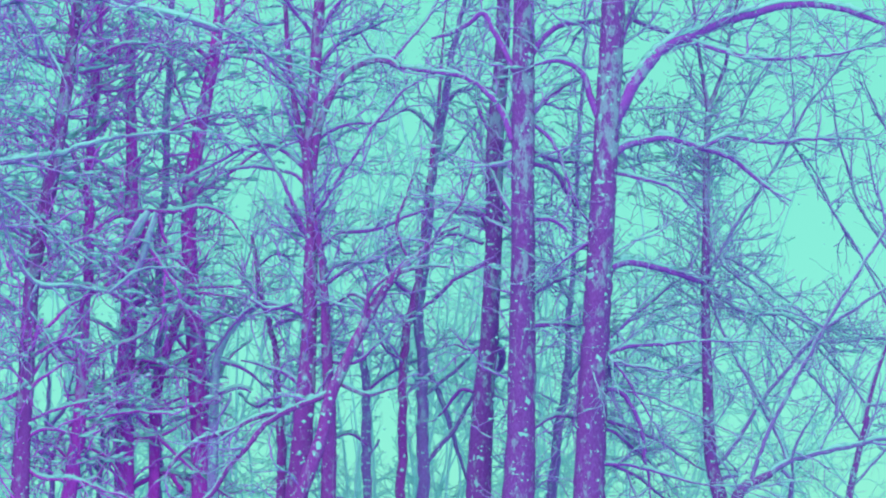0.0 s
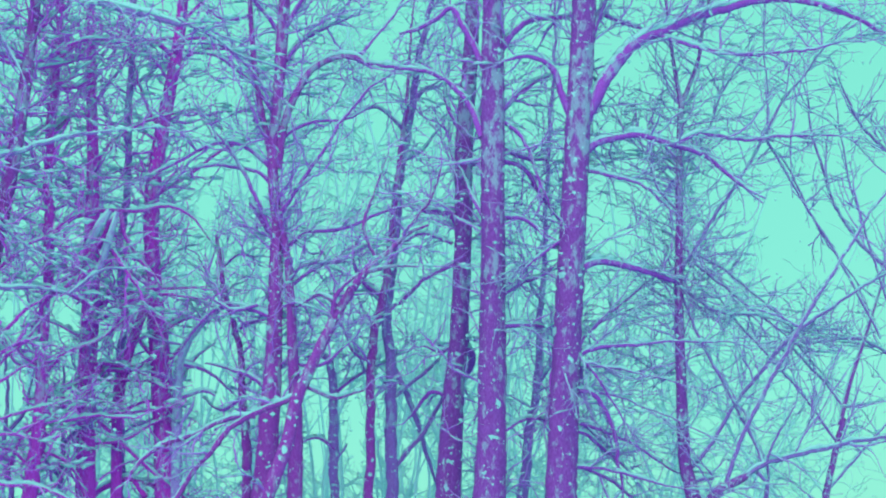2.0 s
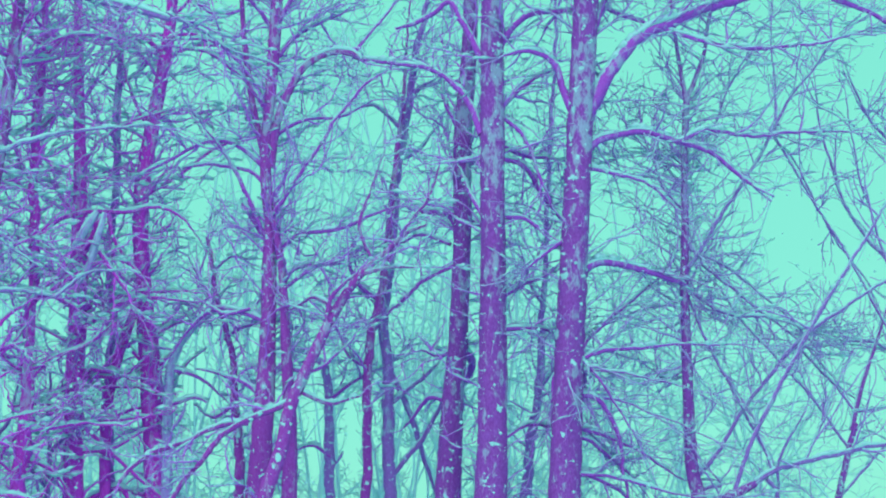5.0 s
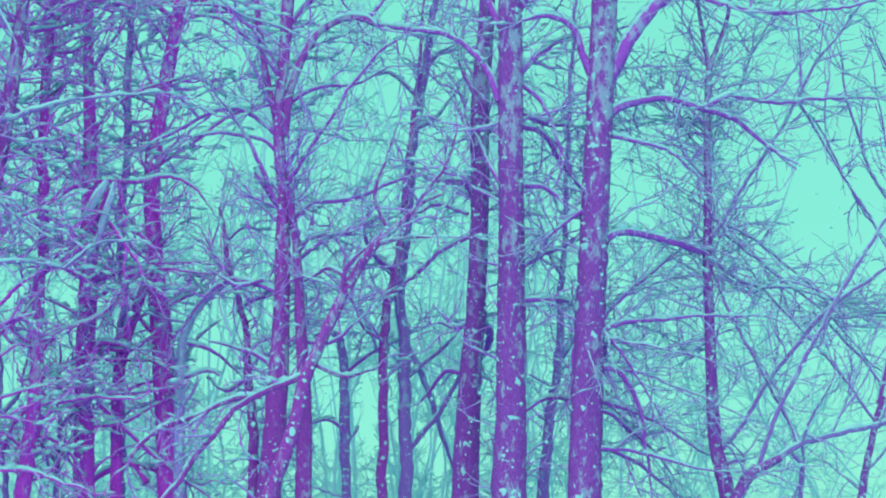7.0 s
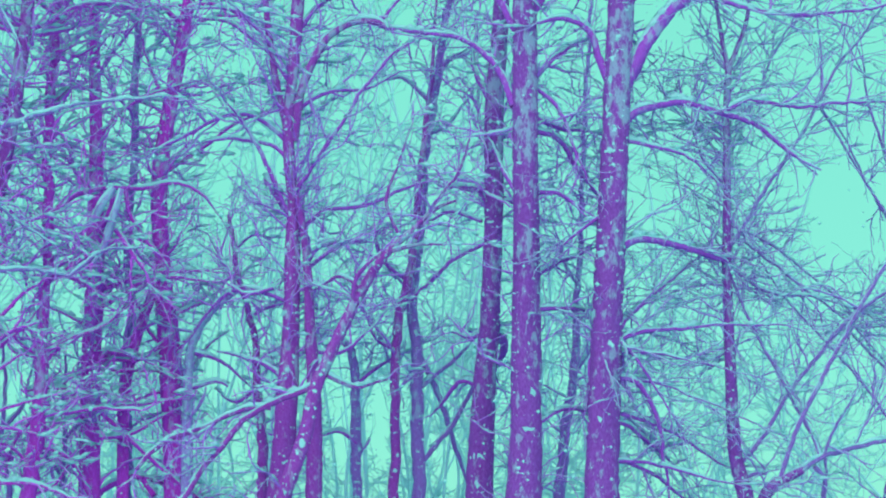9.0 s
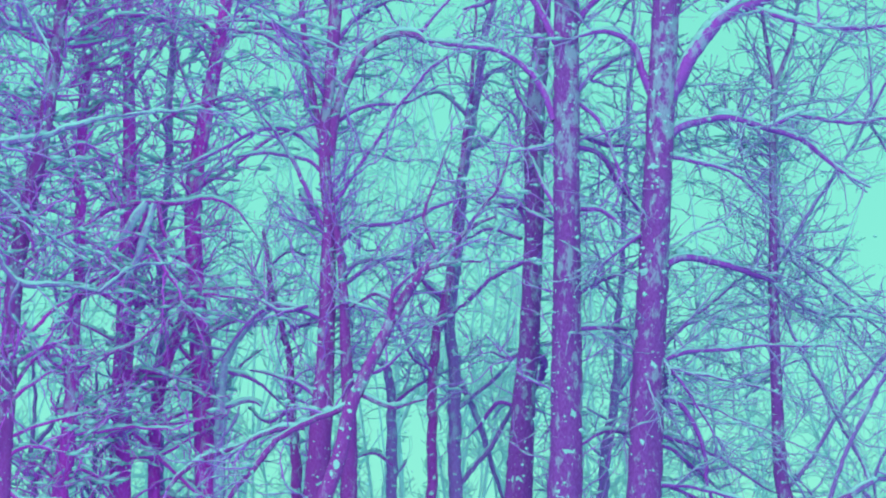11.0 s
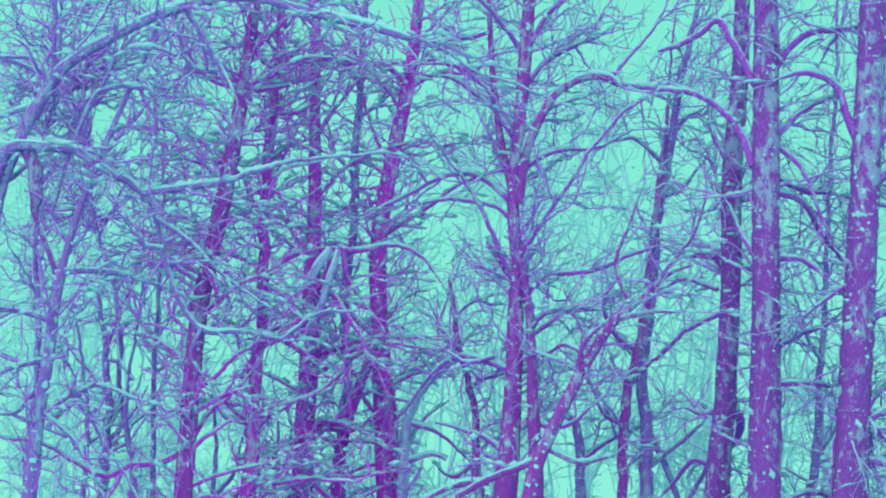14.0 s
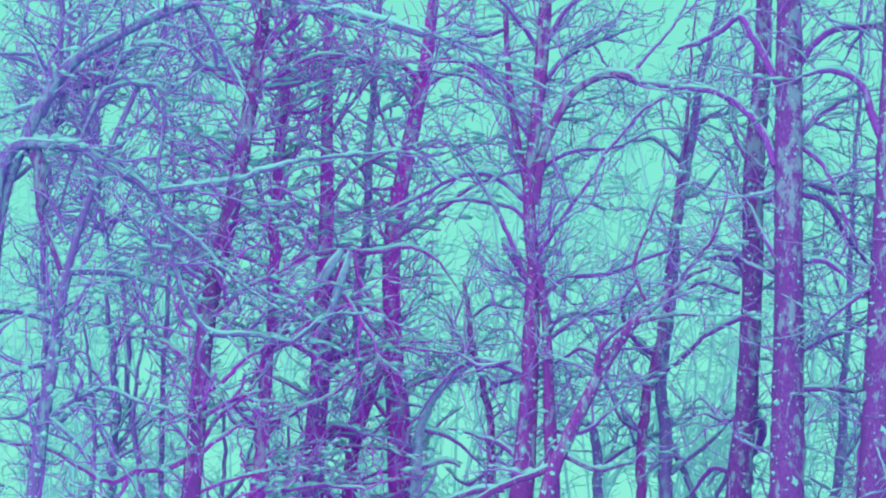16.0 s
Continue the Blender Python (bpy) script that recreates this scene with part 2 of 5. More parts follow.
class Tree:
    """A tree: its trunk, its limbs with the snow on them, and the small branches that grow from both."""

    def __init__(self, label, material, seed, knots, open_front=False, limb_bark=None, clotted=0.24, lumpy=1.0, twig_bark=None, crook=0.8):
        self.rng = np.random.default_rng(seed)
        self.material, self.lines, self.open_front = material, [], open_front
        self.limb_bark, self.clotted = limb_bark or LIMB, clotted
        self.lumpy, self.twig_bark, self.crook = lumpy, twig_bark or TWIG, crook
        self.foot = np.array([knots[0][0], knots[0][1], 0.0])
        self.thing = tagged(new("alder_tree"), label=label, category="tree", group="trees of the snowy wood")
        self.thing.location = self.foot
        line = self.local(knots, 0.12)
        if line[:, 3].mean() < 0.10:
            for axis in (0, 1):
                crook = np.convolve(self.rng.normal(0, 1, len(line) + 12), np.ones(13) / 13, "valid") * 0.14
                line[:, axis] += crook * np.minimum(1, np.arange(len(line)) / 8)
        bag = Bag()
        tube(bag, line, 16, self.rng)
        self.trunk = part("trunk", bag, material, self.thing)
        self.trunk_line = line
        self.speckle(line)

    def local(self, knots, step):
        line = curve(knots, step)
        line[:, :3] -= self.foot
        return line

    def speckle(self, line):
        """Clots of wet snow stuck to the bark on the side that faces the camera."""
        bag, rng = Bag(), self.rng
        for _ in range(int(np.clip(30 + line[:, 3].mean() * 1100, 40, 260))):
            q = line[rng.integers(len(line))]
            if q[3] < 0.05:
                continue
            a = rng.uniform(-1.35, 1.35)
            out = np.array([math.sin(a), -math.cos(a), 0])
            side = np.array([math.cos(a), math.sin(a), 0])
            w, h = rng.uniform(0.008, 0.036), rng.uniform(0.008, 0.036)
            if rng.random() < self.clotted:
                w, h = rng.uniform(0.25, 0.7) * q[3], rng.uniform(0.03, 0.10)
            c = q[:3] + out * q[3] * 0.99 - out * 0.35 * w * w / q[3]
            k = np.arange(9) * (2 * np.pi / 9)
            jag = rng.uniform(0.35, 1.3, 9)
            rim = c + (np.cos(k) * w * jag)[:, None] * side + (np.sin(k) * h * jag)[:, None] * np.array([0, 0, 1.0])
            top = c + out * 0.018 + np.array([0, 0, 0.005])
            bag.add(np.vstack([rim, top]), np.array([[i, (i + 1) % 9, 9] for i in range(9)]))
        if bag.count:
            part("snow_speckle", bag, SNOW, self.trunk, kind="stuff")

    def stem(self, knots, material=None):
        line = self.local(knots, 0.10)
        bag = Bag()
        tube(bag, line, 12, self.rng)
        ob = part("stem", bag, material or self.material, self.thing)
        ridge = Bag()
        snow_ridge(ridge, line, self.rng, 1.15)
        part("snow", ridge, SNOW, ob)
        self.lines.append(line)

    def limb(self, knots):
        line = self.local(knots, 0.08)
        for axis in (0, 2):
            crook = np.convolve(self.rng.normal(0, 1, len(line) + 6), np.ones(7) / 7, "valid") * 0.045
            line[:, axis] += crook * np.minimum(1, np.arange(len(line)) / 8)
        bag = Bag()
        tube(bag, line, 8, self.rng)
        ob = part("limb", bag, self.limb_bark, self.thing)
        ridge = Bag()
        snow_ridge(ridge, line, self.rng)
        clumps(ridge, self.rng, line, 0.16, 1.7)
        part("snow", ridge, SNOW, ob)
        self.lines.append(line)

    def branches(self, from_trunk, from_limbs, dense=1.0, low=2.4, high=13.5, slim=1.0):
        """Small branches: some straight from the trunk, more from the limbs, each forking twice."""
        rng = self.rng
        starts = []
        t = self.trunk_line
        span = t[(t[:, 2] > low) & (t[:, 2] < high)]
        if len(span):
            for _ in range(from_trunk):
                q = span[rng.integers(len(span))]
                a = rng.uniform(-0.25, np.pi + 0.25) if self.open_front else rng.uniform(0, 2 * np.pi)
                starts.append((q[:3], np.array([math.cos(a), 0.75 * math.sin(a), rng.uniform(0.0, 1.3)]), rng.uniform(0.7, 2.4), q[3]))
        if self.lines:
            size = np.array([len(x) for x in self.lines], float)
            for _ in range(from_limbs):
                x = self.lines[rng.choice(len(self.lines), p=size / size.sum())]
                i = rng.integers(2, len(x) - 1)
                if not low < x[i, 2] < high and rng.random() < 0.7:
                    continue
                along = x[i + 1, :3] - x[i - 1, :3]
                along /= np.linalg.norm(along)
                away = rng.normal(0, 1, 3) * np.array([1, 0.6, 1]) + np.array([0, 0, 0.25])
                starts.append((x[i, :3], along * 0.6 + away * 0.6, rng.uniform(0.5, 1.7), x[i, 3]))
            for x in self.lines:
                starts.append((x[-1, :3], x[-1, :3] - x[-4, :3] + rng.normal(0, 0.03, 3), rng.uniform(0.5, 1.2), x[-1, 3]))
        for at, way, length, thick in starts:
            wood = Bag()
            r = min(thick * 0.75, slim * rng.uniform(0.015, 0.036))
            a = wander(rng, at, way / np.linalg.norm(way), length, r, 0.008 * slim, rng.uniform(-0.06, 0.05), 0.30 * self.crook)
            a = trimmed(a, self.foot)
            if a is None:
                continue
            tube(wood, a, 6)
            clumps(wood, rng, a, 0.36 * slim, self.lumpy)
            for _ in range(int(length * rng.uniform(1.6, 3.2) * dense) + 1):
                i = rng.integers(1, len(a) - 1)
                way2 = (a[i + 1, :3] - a[i, :3]) / 0.11 + rng.normal(0, 0.75, 3)
                b = wander(rng, a[i, :3], way2 / np.linalg.norm(way2), rng.uniform(0.25, 1.0), min(a[i, 3], slim * rng.uniform(0.012, 0.021)), 0.008 * slim, rng.uniform(-0.06, 0.05), 0.42 * self.crook, 0.12)
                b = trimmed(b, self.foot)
                if b is None:
                    continue
                tube(wood, b, 4)
                clumps(wood, rng, b, 0.20 * slim, self.lumpy)
                for _ in range(rng.integers(0, 3 if self.lumpy < 1.6 else 2)):
                    j = rng.integers(1, len(b) - 1)
                    way3 = (b[j + 1, :3] - b[j, :3]) / 0.11 + rng.normal(0, 0.8, 3)
                    c = wander(rng, b[j, :3], way3 / np.linalg.norm(way3), rng.uniform(0.12, 0.5), 0.011 * slim, 0.007 * slim, 0.0, 0.42 * self.crook, 0.1)
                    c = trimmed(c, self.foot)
                    if c is not None:
                        tube(wood, c, 3)
            part("branch", wood, (self.twig_bark, SNOW), self.thing)


# ---- ground ----
rows, reach = 61, 2500.0
grid = np.sign(np.linspace(-1, 1, rows)) * np.abs(np.linspace(-1, 1, rows)) ** 3 * reach
gx, gy = np.meshgrid(grid, grid + 30)
near = np.exp(-((gx ** 2 + (gy - 30) ** 2) / 900.0))
gz = 0.06 * np.sin(gx * 0.7) * np.cos(gy * 0.5) * near
ground_bag = Bag()
ii = (np.arange(rows - 1)[:, None] * rows + np.arange(rows - 1)[None]).reshape(-1)
ground_bag.add(np.stack([gx, gy, gz], 2).reshape(-1, 3), np.stack([ii, ii + 1, ii + rows + 1, ii + rows], 1))
tagged(new("ground", ground_bag.mesh("ground", SNOW)), label="deep fresh snow covering the wood's floor", category="ground", kind="structure")

# ---- trees ----
alder_a = Tree('tall straight alder trunk speckled with stuck snow', BARK, 1, [(1.34, 33.40, -0.25, 0.420), (1.36, 33.40, 1.38, 0.324), (1.37, 33.40, 3.06, 0.290), (1.40, 33.40, 3.88, 0.269), (1.44, 33.40, 5.92, 0.244), (1.48, 33.40, 7.58, 0.218), (1.50, 33.40, 10.13, 0.213), (1.51, 33.40, 12.30, 0.188), (1.52, 33.40, 14.40, 0.122), (1.53, 33.40, 16.50, 0.038)], open_front=True)
alder_a.limb([(1.34, 33.40, 10.99, 0.071), (1.05, 33.48, 11.56, 0.061), (0.76, 33.59, 12.15, 0.051), (0.48, 33.72, 11.99, 0.046), (0.11, 33.87, 11.82, 0.041), (-0.22, 34.03, 11.78, 0.021)])
alder_a.limb([(1.64, 33.40, 11.26, 0.076), (1.88, 33.46, 11.61, 0.061), (2.17, 33.55, 11.84, 0.056), (2.60, 33.66, 11.97, 0.051), (3.15, 33.78, 12.08, 0.046), (3.59, 33.90, 12.11, 0.046), (3.98, 34.04, 12.02, 0.041), (4.59, 34.18, 11.88, 0.021)])
alder_a.limb([(1.30, 33.40, 9.65, 0.076), (1.10, 33.48, 10.20, 0.061), (0.79, 33.60, 10.67, 0.051), (0.32, 33.74, 10.96, 0.046), (-0.21, 33.90, 11.09, 0.041), (-0.86, 34.07, 11.22, 0.036), (-1.17, 34.24, 11.47, 0.021)])
alder_a.limb([(1.65, 33.40, 10.13, 0.061), (2.01, 33.65, 10.58, 0.051), (2.48, 34.01, 10.93, 0.036), (2.62, 34.43, 11.10, 0.016)])
alder_a.limb([(1.65, 33.40, 9.43, 0.046), (2.16, 33.71, 9.32, 0.036), (2.83, 34.17, 9.35, 0.021)])
alder_a.limb([(1.64, 33.40, 9.21, 0.051), (2.04, 33.64, 9.12, 0.046), (2.38, 33.99, 8.71, 0.036), (2.74, 34.40, 8.34, 0.021)])
alder_a.limb([(1.64, 33.40, 8.16, 0.046), (2.02, 33.37, 8.12, 0.041), (2.27, 33.33, 7.93, 0.035), (2.31, 33.29, 7.85, 0.015)])
alder_a.limb([(1.64, 33.40, 6.18, 0.046), (2.16, 33.58, 6.23, 0.036), (2.44, 33.83, 6.19, 0.021)])
alder_a.limb([(1.62, 33.40, 6.75, 0.046), (2.14, 33.82, 7.05, 0.036), (2.77, 34.43, 7.40, 0.016)])
alder_a.limb([(1.60, 33.40, 4.28, 0.041), (2.00, 33.67, 4.51, 0.036), (2.59, 34.06, 4.57, 0.021)])
alder_a.limb([(1.29, 33.40, 8.21, 0.046), (1.05, 33.80, 8.83, 0.036), (0.88, 34.38, 9.40, 0.016)])
alder_a.limb([(1.63, 33.40, 10.00, 0.046), (2.08, 33.40, 9.59, 0.036), (2.34, 33.39, 8.84, 0.025), (2.59, 33.39, 8.31, 0.015)])
alder_a.branches(44, 40, slim=0.75)
alder_b = Tree('tall alder with a great arching limb and snow on its bark', BARK, 2, [(2.54, 33.30, -0.25, 0.411), (2.59, 33.30, 1.37, 0.318), (2.62, 33.30, 3.05, 0.283), (2.65, 33.30, 3.87, 0.273), (2.77, 33.30, 5.90, 0.253), (2.90, 33.30, 7.56, 0.243), (3.01, 33.30, 9.25, 0.228), (3.09, 33.30, 10.64, 0.228), (3.19, 33.30, 12.27, 0.218), (3.27, 33.30, 14.38, 0.141), (3.33, 33.30, 16.50, 0.044)], open_front=True, twig_bark=HAZED_TWIG, crook=0.55)
alder_b.limb([(3.12, 33.30, 9.94, 0.162), (3.39, 33.32, 10.41, 0.132), (3.72, 33.35, 10.96, 0.117), (4.16, 33.39, 11.45, 0.107), (4.75, 33.43, 11.73, 0.102), (5.50, 33.48, 12.00, 0.092), (6.36, 33.52, 12.26, 0.082), (7.23, 33.57, 12.32, 0.066), (7.87, 33.63, 12.11, 0.056), (8.51, 33.68, 11.87, 0.041), (9.36, 33.74, 11.43, 0.021)])
alder_b.limb([(3.09, 33.30, 9.30, 0.101), (3.38, 33.31, 9.52, 0.076), (3.75, 33.33, 9.63, 0.066), (4.22, 33.35, 9.66, 0.061), (4.79, 33.38, 9.50, 0.051), (5.31, 33.40, 9.33, 0.046), (5.70, 33.43, 9.03, 0.041), (6.07, 33.46, 8.73, 0.031)])
alder_b.limb([(4.78, 33.30, 9.48, 0.040), (5.26, 33.37, 9.71, 0.041), (5.80, 33.46, 9.63, 0.036), (6.29, 33.57, 9.64, 0.031), (6.85, 33.70, 9.76, 0.026), (7.93, 33.83, 9.75, 0.015)])
alder_b.limb([(2.96, 33.30, 7.14, 0.091), (3.24, 33.37, 7.32, 0.071), (3.56, 33.47, 7.36, 0.066), (4.04, 33.59, 7.28, 0.061), (4.52, 33.72, 7.12, 0.051), (4.89, 33.87, 7.01, 0.031)])
alder_b.limb([(2.90, 33.30, 10.05, 0.086), (2.74, 33.28, 10.47, 0.066), (2.61, 33.26, 10.90, 0.056), (2.35, 33.23, 11.10, 0.051), (2.04, 33.20, 11.12, 0.040), (1.67, 33.17, 11.03, 0.020)])
alder_b.limb([(2.81, 33.30, 5.49, 0.051), (3.16, 33.32, 5.72, 0.041), (3.78, 33.35, 5.83, 0.035), (4.81, 33.38, 5.89, 0.020), (5.73, 33.42, 5.88, 0.013)])
alder_b.limb([(2.78, 33.30, 4.99, 0.051), (3.15, 33.32, 4.99, 0.046), (3.43, 33.36, 4.74, 0.041), (3.60, 33.40, 4.23, 0.036), (3.70, 33.45, 3.58, 0.025), (3.74, 33.50, 3.06, 0.015)])
alder_b.limb([(2.81, 33.30, 5.49, 0.046), (3.14, 33.54, 6.04, 0.041), (3.65, 33.89, 6.51, 0.036), (4.34, 34.30, 7.11, 0.021)])
alder_b.limb([(2.73, 33.30, 4.33, 0.040), (3.10, 33.49, 4.24, 0.036), (3.44, 33.78, 4.01, 0.031), (3.83, 34.11, 3.73, 0.021)])
alder_b.limb([(2.85, 33.30, 5.60, 0.040), (2.70, 33.31, 5.58, 0.030), (2.53, 33.33, 5.40, 0.030), (2.46, 33.35, 4.89, 0.015)])
alder_b.limb([(2.85, 33.30, 5.65, 0.040), (3.01, 33.64, 5.54, 0.031), (3.11, 34.15, 5.08, 0.021)])
alder_b.limb([(2.70, 33.30, 3.67, 0.046), (3.23, 33.31, 3.62, 0.035), (3.93, 33.31, 3.49, 0.025), (4.83, 33.32, 3.25, 0.015)])
alder_b.limb([(3.17, 33.30, 11.29, 0.051), (3.50, 33.55, 11.92, 0.041), (3.82, 33.92, 12.71, 0.026)])
alder_b.limb([(2.98, 33.30, 9.03, 0.046), (3.52, 33.30, 8.93, 0.035), (4.14, 33.30, 8.72, 0.025), (4.65, 33.31, 8.30, 0.015)])
alder_b.limb([(2.78, 33.30, 7.77, 0.040), (2.46, 33.24, 7.55, 0.035), (2.04, 33.15, 7.22, 0.020)])
alder_b.limb([(2.71, 33.30, 4.53, 0.046), (3.36, 33.53, 4.33, 0.036), (4.11, 33.85, 4.02, 0.026), (4.78, 34.24, 3.63, 0.016)])
alder_b.limb([(2.74, 33.30, 5.04, 0.025), (3.66, 33.33, 4.89, 0.017), (4.47, 33.37, 4.59, 0.012), (5.18, 33.41, 4.29, 0.012)])
alder_b.limb([(2.77, 33.30, 5.44, 0.024), (3.77, 33.35, 5.40, 0.015), (4.79, 33.42, 5.10, 0.012)])
alder_b.limb([(2.66, 33.30, 3.87, 0.046), (3.57, 33.74, 3.40, 0.031), (4.16, 34.38, 3.02, 0.016)])
alder_b.limb([(4.50, 33.42, 11.62, 0.052), (4.71, 33.40, 11.52, 0.046), (5.39, 33.40, 11.31, 0.040), (6.22, 33.40, 11.22, 0.035), (7.17, 33.40, 11.27, 0.025), (8.29, 33.40, 11.52, 0.015)])
alder_b.limb([(4.16, 33.39, 11.40, 0.040), (4.77, 33.40, 11.75, 0.025), (5.11, 33.40, 12.15, 0.020), (5.37, 33.40, 12.75, 0.015)])
alder_b.limb([(2.90, 33.25, 5.70, 0.028), (3.21, 33.10, 5.30, 0.025), (3.45, 33.10, 4.90, 0.020), (3.74, 33.10, 4.44, 0.015)])
alder_b.branches(34, 84, low=3.6, slim=0.72)
alder_c = Tree('leaning alder trunk with a broken snow-capped stub', BARK, 3, [(0.56, 34.90, -0.25, 0.348), (0.62, 34.90, 1.41, 0.269), (0.67, 34.90, 3.12, 0.240), (0.77, 34.90, 5.05, 0.197), (0.88, 34.90, 6.12, 0.176), (0.97, 34.90, 7.65, 0.165), (1.00, 34.90, 8.31, 0.165), (1.02, 34.90, 9.98, 0.165), (1.15, 34.90, 11.68, 0.144), (1.19, 34.90, 12.82, 0.128), (1.25, 34.90, 14.66, 0.083), (1.30, 34.90, 16.50, 0.026)], open_front=True)
alder_c.limb([(0.95, 34.90, 7.98, 0.075), (0.85, 35.06, 8.34, 0.064), (0.75, 35.28, 8.59, 0.070), (0.55, 35.55, 8.71, 0.060), (0.26, 35.84, 8.75, 0.044)])
alder_c.limb([(0.72, 34.90, 8.55, 0.048), (1.09, 34.99, 8.44, 0.043), (1.36, 35.11, 8.33, 0.021)])
alder_c.limb([(0.88, 34.90, 6.00, 0.064), (1.08, 35.15, 5.92, 0.075), (1.14, 35.52, 5.75, 0.071), (1.02, 35.95, 5.51, 0.033)])
alder_c.limb([(0.96, 34.90, 9.42, 0.048), (1.32, 35.11, 9.56, 0.038), (1.66, 35.42, 9.59, 0.016)])
alder_c.limb([(0.75, 34.90, 5.05, 0.048), (0.38, 35.07, 5.18, 0.043), (0.11, 35.31, 4.93, 0.032), (-0.11, 35.60, 4.69, 0.016)])
alder_c.limb([(0.84, 34.90, 6.02, 0.037), (0.54, 34.94, 5.91, 0.032), (0.22, 35.01, 6.01, 0.016)])
alder_c.limb([(0.90, 34.90, 10.20, 0.048), (0.67, 35.32, 11.00, 0.038), (0.80, 35.93, 12.11, 0.022)])
alder_c.limb([(1.00, 34.90, 9.42, 0.043), (0.77, 35.19, 9.83, 0.032), (0.73, 35.61, 10.74, 0.016)])
alder_c.limb([(0.86, 34.90, 7.59, 0.036), (0.32, 35.15, 7.35, 0.036), (-0.22, 35.52, 6.93, 0.028), (-0.69, 35.96, 6.43, 0.014)])
alder_c.limb([(0.77, 34.90, 7.96, 0.036), (0.23, 35.29, 8.22, 0.032), (-0.23, 35.87, 8.14, 0.014)])
alder_c.branches(20, 16, low=5.0, slim=0.75)
young_alder = Tree('slender forked young tree with a crook near its foot', BARK, 4, [(5.37, 34.00, -0.25, 0.203), (5.21, 34.00, 1.31, 0.157), (5.10, 34.00, 2.90, 0.140), (5.02, 34.00, 3.31, 0.129), (4.91, 34.00, 3.92, 0.114), (4.89, 34.00, 5.48, 0.093), (4.90, 34.00, 7.06, 0.083), (4.93, 34.00, 7.70, 0.073), (4.99, 34.00, 9.64, 0.062), (5.05, 34.00, 10.51, 0.057)], open_front=True, limb_bark=PALE, twig_bark=HAZED_TWIG, crook=0.55)
young_alder.stem([(5.04, 34.00, 10.40, 0.047), (4.92, 33.98, 11.17, 0.036), (4.83, 33.95, 12.05, 0.031), (4.74, 33.92, 13.16, 0.021), (4.71, 33.88, 14.27, 0.015)])
young_alder.stem([(5.04, 34.00, 10.40, 0.047), (5.37, 33.99, 11.23, 0.036), (5.47, 33.97, 11.83, 0.031), (5.73, 33.94, 12.94, 0.021), (5.85, 33.92, 13.95, 0.015)])
young_alder.limb([(4.93, 34.00, 7.27, 0.037), (5.37, 34.01, 7.91, 0.037), (5.82, 34.01, 8.67, 0.033), (6.37, 34.02, 9.43, 0.029), (6.94, 34.03, 10.41, 0.025), (7.51, 34.05, 11.19, 0.017), (7.96, 34.06, 11.75, 0.012)])
young_alder.limb([(4.97, 34.00, 3.62, 0.046), (5.26, 34.00, 3.92, 0.041), (5.81, 34.01, 4.75, 0.037), (6.46, 34.01, 5.58, 0.037), (6.89, 34.02, 6.00, 0.037), (7.53, 34.02, 6.48, 0.033), (8.27, 34.03, 6.94, 0.025), (9.26, 34.03, 7.49, 0.017)])
young_alder.limb([(5.07, 34.00, 3.41, 0.046), (5.25, 33.99, 3.49, 0.037), (5.43, 33.97, 3.48, 0.029), (5.37, 33.95, 3.59, 0.021), (5.27, 33.93, 3.71, 0.012)])
young_alder.limb([(4.91, 34.00, 7.06, 0.033), (5.34, 34.04, 6.64, 0.029), (5.87, 34.09, 6.49, 0.025), (6.51, 34.16, 6.45, 0.017), (7.15, 34.23, 6.25, 0.013)])
young_alder.limb([(4.94, 34.00, 7.59, 0.029), (5.68, 34.10, 7.07, 0.025), (6.43, 34.25, 6.46, 0.021), (6.98, 34.42, 6.06, 0.017), (7.63, 34.60, 5.45, 0.013)])
young_alder.limb([(4.93, 34.00, 6.85, 0.029), (5.31, 33.98, 5.89, 0.025), (5.85, 33.96, 4.75, 0.025), (6.23, 33.92, 4.02, 0.029), (6.39, 33.89, 3.61, 0.025), (6.32, 33.85, 3.08, 0.016)])
young_alder.limb([(4.97, 34.00, 7.70, 0.025), (5.60, 34.17, 7.41, 0.021), (6.57, 34.41, 6.70, 0.017), (7.25, 34.70, 6.10, 0.013)])
young_alder.limb([(4.96, 34.00, 5.58, 0.025), (4.54, 34.11, 5.39, 0.021), (4.20, 34.27, 5.62, 0.013)])
young_alder.limb([(4.96, 34.00, 8.34, 0.025), (4.57, 34.10, 8.90, 0.021), (4.28, 34.24, 9.81, 0.013)])
young_alder.limb([(6.59, 34.00, 9.75, 0.021), (7.14, 34.21, 8.93, 0.021), (7.71, 34.52, 8.01, 0.017), (8.41, 34.87, 7.21, 0.013)])
young_alder.limb([(4.98, 34.00, 9.20, 0.025), (5.55, 34.11, 10.00, 0.021), (6.15, 34.27, 11.26, 0.017), (6.65, 34.45, 11.99, 0.013)])
young_alder.limb([(6.63, 34.00, 9.64, 0.021), (6.67, 34.10, 10.54, 0.017), (6.71, 34.24, 11.92, 0.013)])
young_alder.branches(34, 95, low=5.0, slim=0.65)
bowed_shrub = Tree('low bowed willow stem with snow along its top', BARK, 5, [(2.80, 33.40, -0.25, 0.147), (4.33, 33.40, 1.42, 0.114), (5.35, 33.40, 3.16, 0.102), (5.55, 33.40, 3.30, 0.086), (5.91, 33.40, 3.50, 0.071)], limb_bark=PALE, twig_bark=HAZED_TWIG, crook=0.55)
